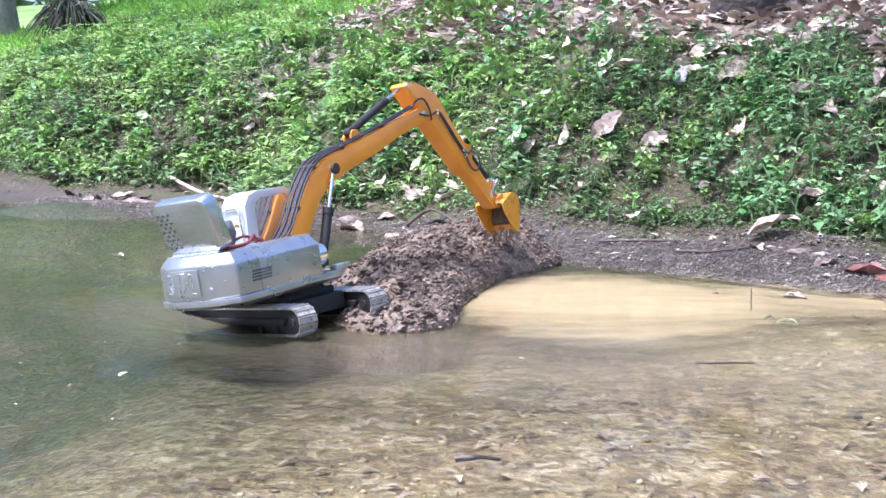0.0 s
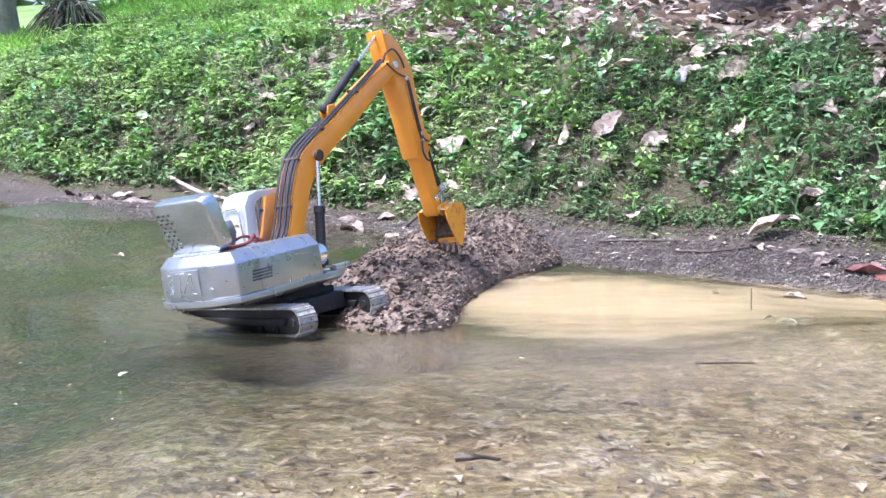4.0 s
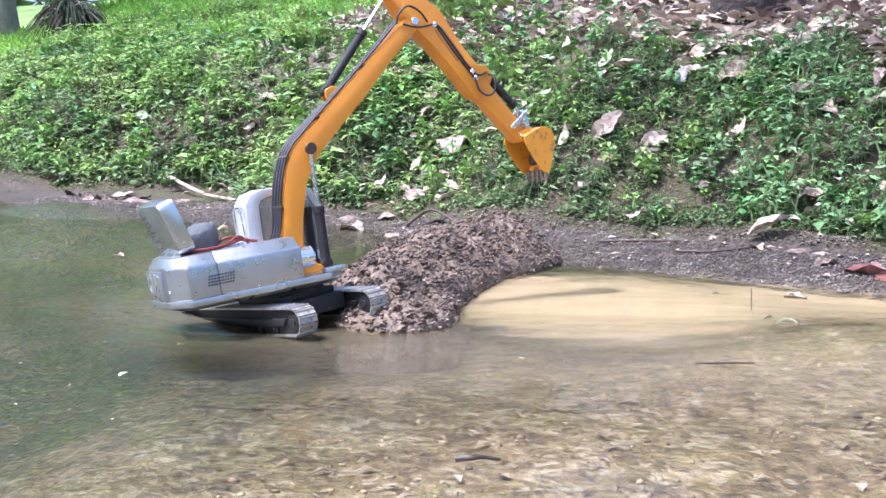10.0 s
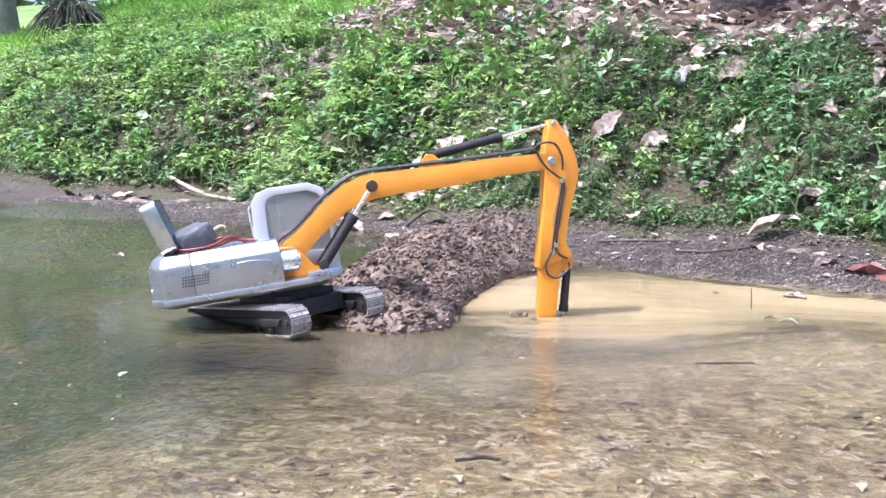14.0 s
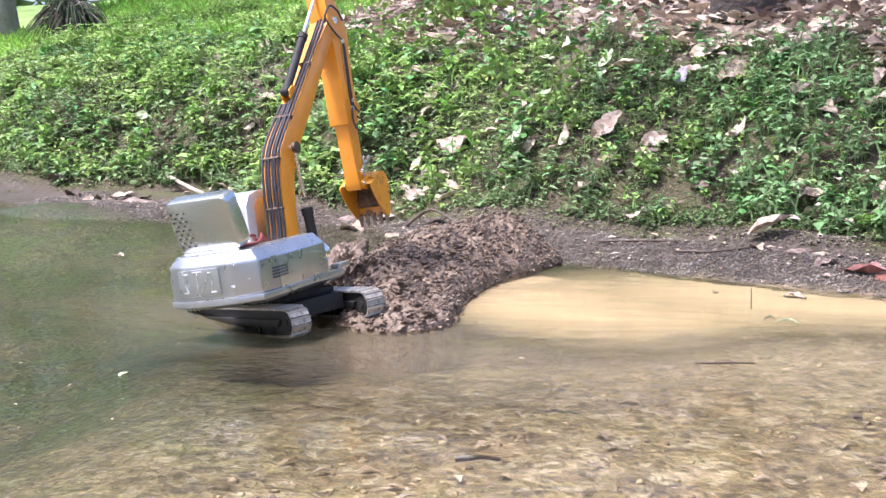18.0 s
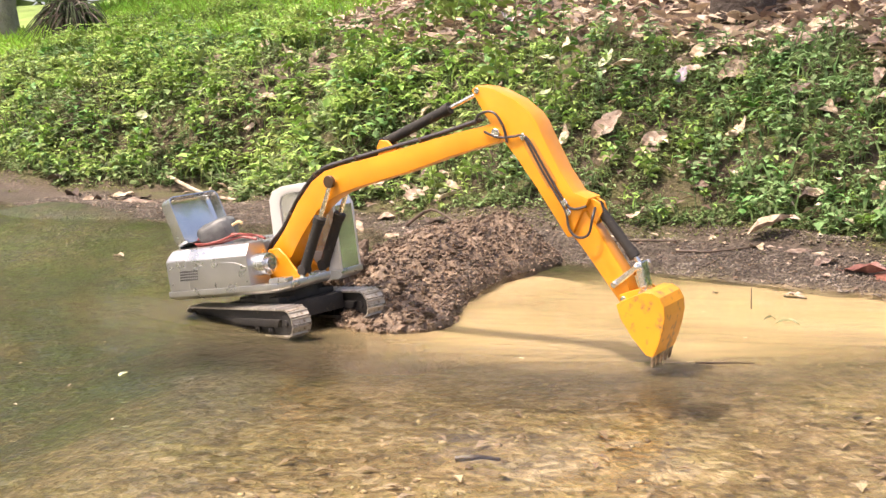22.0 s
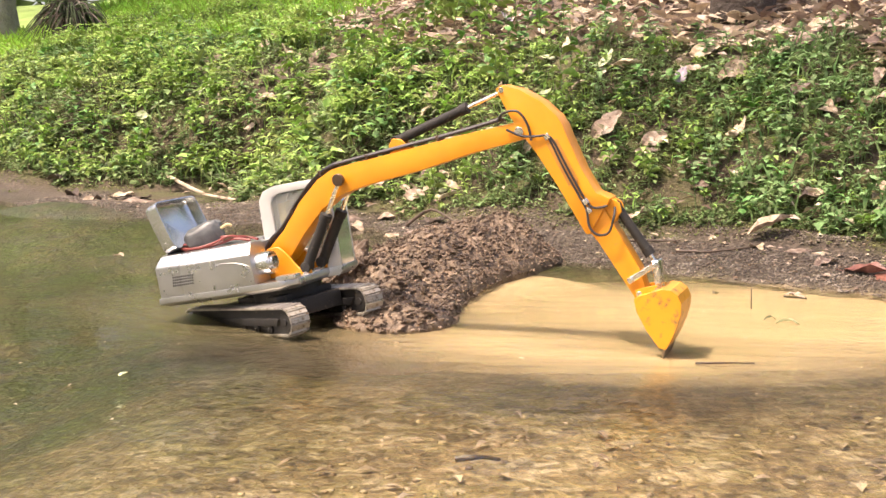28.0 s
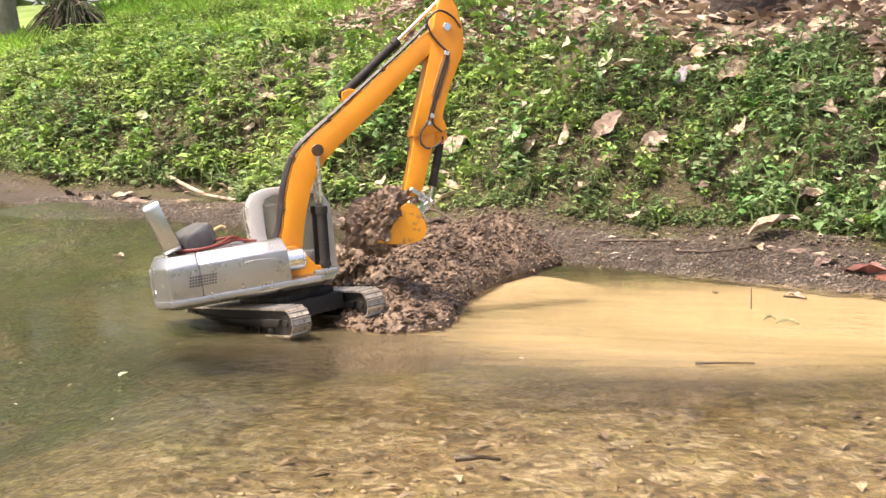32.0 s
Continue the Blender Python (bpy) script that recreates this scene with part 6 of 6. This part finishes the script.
def glide(rows, t):
    """A value between rows, by a cubic that never overshoots."""
    if t <= rows[0][0]:
        return rows[0][1]
    if t >= rows[-1][0]:
        return rows[-1][1]
    i = max(k for k in range(len(rows) - 1) if rows[k][0] <= t)

    def slope(k):
        if k <= 0 or k >= len(rows) - 1:
            return 0.0
        a = (rows[k][1] - rows[k - 1][1]) / (rows[k][0] - rows[k - 1][0])
        b = (rows[k + 1][1] - rows[k][1]) / (rows[k + 1][0] - rows[k][0])
        return 0.0 if a * b <= 0 else 2 * a * b / (a + b)
    (t0, a), (t1, b) = rows[i], rows[i + 1]
    h = t1 - t0
    s = (t - t0) / h
    return a * (1 + 2 * s) * (1 - s) ** 2 + h * slope(i) * s * (1 - s) ** 2 + b * s * s * (3 - 2 * s) + h * slope(i + 1) * s * s * (s - 1)


def rot_y(deg):
    return Matrix.Rotation(-radians(deg), 4, "Y")


def poses(t):
    """Every moving part's pose at t in the excavator's space, and the excavator's own pose."""
    heading = glide(HEADING, t)
    root = Matrix.Translation(PLACE) @ PITCH @ Matrix.Rotation(radians(heading), 4, "Z")
    pivot = Matrix.Translation((-0.3461, 2.1249, -0.062))
    root = pivot @ Matrix.Rotation(-radians(glide(ROCKING, t)), 4, Vector((0, math.cos(radians(7)), -math.sin(radians(7))))) @ pivot.inverted() @ root
    house = Matrix.Rotation(radians(glide(SWING, t) - heading), 4, "Z")
    be, si, ga = glide(RAISE, t), glide(CROWDED, t), glide(CURLED, t)
    boom = Matrix.Translation((FOOT[0], 0, FOOT[1])) @ rot_y(be)
    stick = boom @ Matrix.Translation((BOOM, 0, 0)) @ rot_y(si)
    bucket = stick @ Matrix.Translation((STICK, 0, 0)) @ rot_y(ga)

    def aim(a, b):
        d = b - a
        return Matrix.Translation(a) @ rot_y(math.degrees(math.atan2(d.z, d.x)))

    def at(m, p):
        return m @ Vector((p[0], 0, p[1]))
    out = {digger: root, HOUSE: house, BOOM_OB: house @ boom, STICK_OB: house @ stick, BUCKET_OB: house @ bucket}
    a, b = Vector((RAM[0], 0, RAM[1] + 0.012)), at(boom, KNEE)
    for barrel, rod in LIFTS:
        out[barrel], out[rod] = house @ aim(a, b), house @ aim(b, a)
    a, b = at(boom, ARM_FOOT), at(stick, ARM_NOSE)
    out[CROWD[0]], out[CROWD[1]] = house @ aim(a, b), house @ aim(b, a)
    c, e = at(stick, ROCKER), at(bucket, EAR)
    d = e - c
    dist = min(max(d.length, abs(ROCKER_LONG - LINK) + 0.001), ROCKER_LONG + LINK - 0.001)
    along_d = (ROCKER_LONG ** 2 - LINK ** 2 + dist ** 2) / (2 * dist)
    off = math.sqrt(max(0, ROCKER_LONG ** 2 - along_d ** 2))
    d.normalize()
    side = Vector((-d.z, 0, d.x))
    knee = c + d * along_d + side * off
    for o in ROCKERS:
        out[o] = house @ aim(c, knee)
    out[LINK_OB] = house @ aim(knee, e)
    a = at(stick, CURL_FOOT)
    out[CURL[0]], out[CURL[1]] = house @ aim(a, knee), house @ aim(knee, a)
    return out


def drips():
    """Water runs off the bucket after it has been lifted out, and falls back into the pool."""
    for k, (drip, (u, v)) in enumerate(DRIPS):
        away = pose(0.25, 2.2, -0.2)
        rows = [(0, away), (24.4, away)]
        for t in (24.6, 24.8, 25.0, 25.2, 25.4):
            p = poses(t)
            q = (p[digger] @ p[BUCKET_OB]) @ Vector((u, 0.02 * (k % 3 - 1), v))
            rows.append((t, pose(q.x, q.y, q.z)))
        walk(drip, rows + [(25.8, away), (32, away)])


def motions():
    drips()
    times = [round(0.2 * k, 2) for k in range(161)]
    table = [(t, poses(t)) for t in times]
    for ob in table[0][1]:
        walk(ob, [(t, p[ob]) for t, p in table])
    for load, start, end, rest in LOADS:
        hold = pose(0.064, 0, -0.010)
        spot = poses(start)
        first = spot[digger] @ spot[BUCKET_OB] @ hold
        first.translation.z = -0.15
        rows = [(0, first), (start - 0.2, first)]
        k = math.ceil(start / 0.2)
        while k * 0.2 <= min(end, 32) + 0.001:
            p = poses(k * 0.2)
            rows.append((round(k * 0.2, 2), p[digger] @ p[BUCKET_OB] @ hold))
            k += 1
        if end < 32:
            last = rows[-1][1].copy()
            x, y = last.translation.x, last.translation.y
            last.translation.z = heap(x, y) + 0.012 if heap(x, y) > 0.01 else -0.13
            rows += [(rows[-1][0] + 0.25, last), (32, last)]
        walk(load, rows)
    walk(plume, [(0, pose(1.28, 2.52, -0.0035, 0, 0, -12)), (9, pose(1.25, 2.50, -0.0035, 0, 0, -12)), (14, pose(1.10, 2.48, -0.0035, 0, 0, -12)), (20, pose(0.96, 2.40, -0.0035, 0, 0, -10)), (23, pose(0.84, 2.25, -0.0035, 0, 0, -8)), (28, pose(0.80, 2.20, -0.0035, 0, 0, -8)), (32, pose(0.82, 2.22, -0.0035, 0, 0, -8))])
    walk(veil, [(0, pose(0.40, 2.44, -0.0055, 0, 0, 2)), (12, pose(0.40, 2.42, -0.0055, 0, 0, 2)), (20, pose(0.42, 2.28, -0.0055, 0, 0, 2)), (23, pose(0.29, 2.04, -0.0055, 0, 0, 0)), (28, pose(0.36, 2.01, -0.0055, 0, 0, -2)), (32, pose(0.44, 2.05, -0.0055, 0, 0, -3))])
    walk(stream, [(0, pose(-1.2, 0.25, 0)), (32, pose(1.2, -0.25, 0))])


motions()
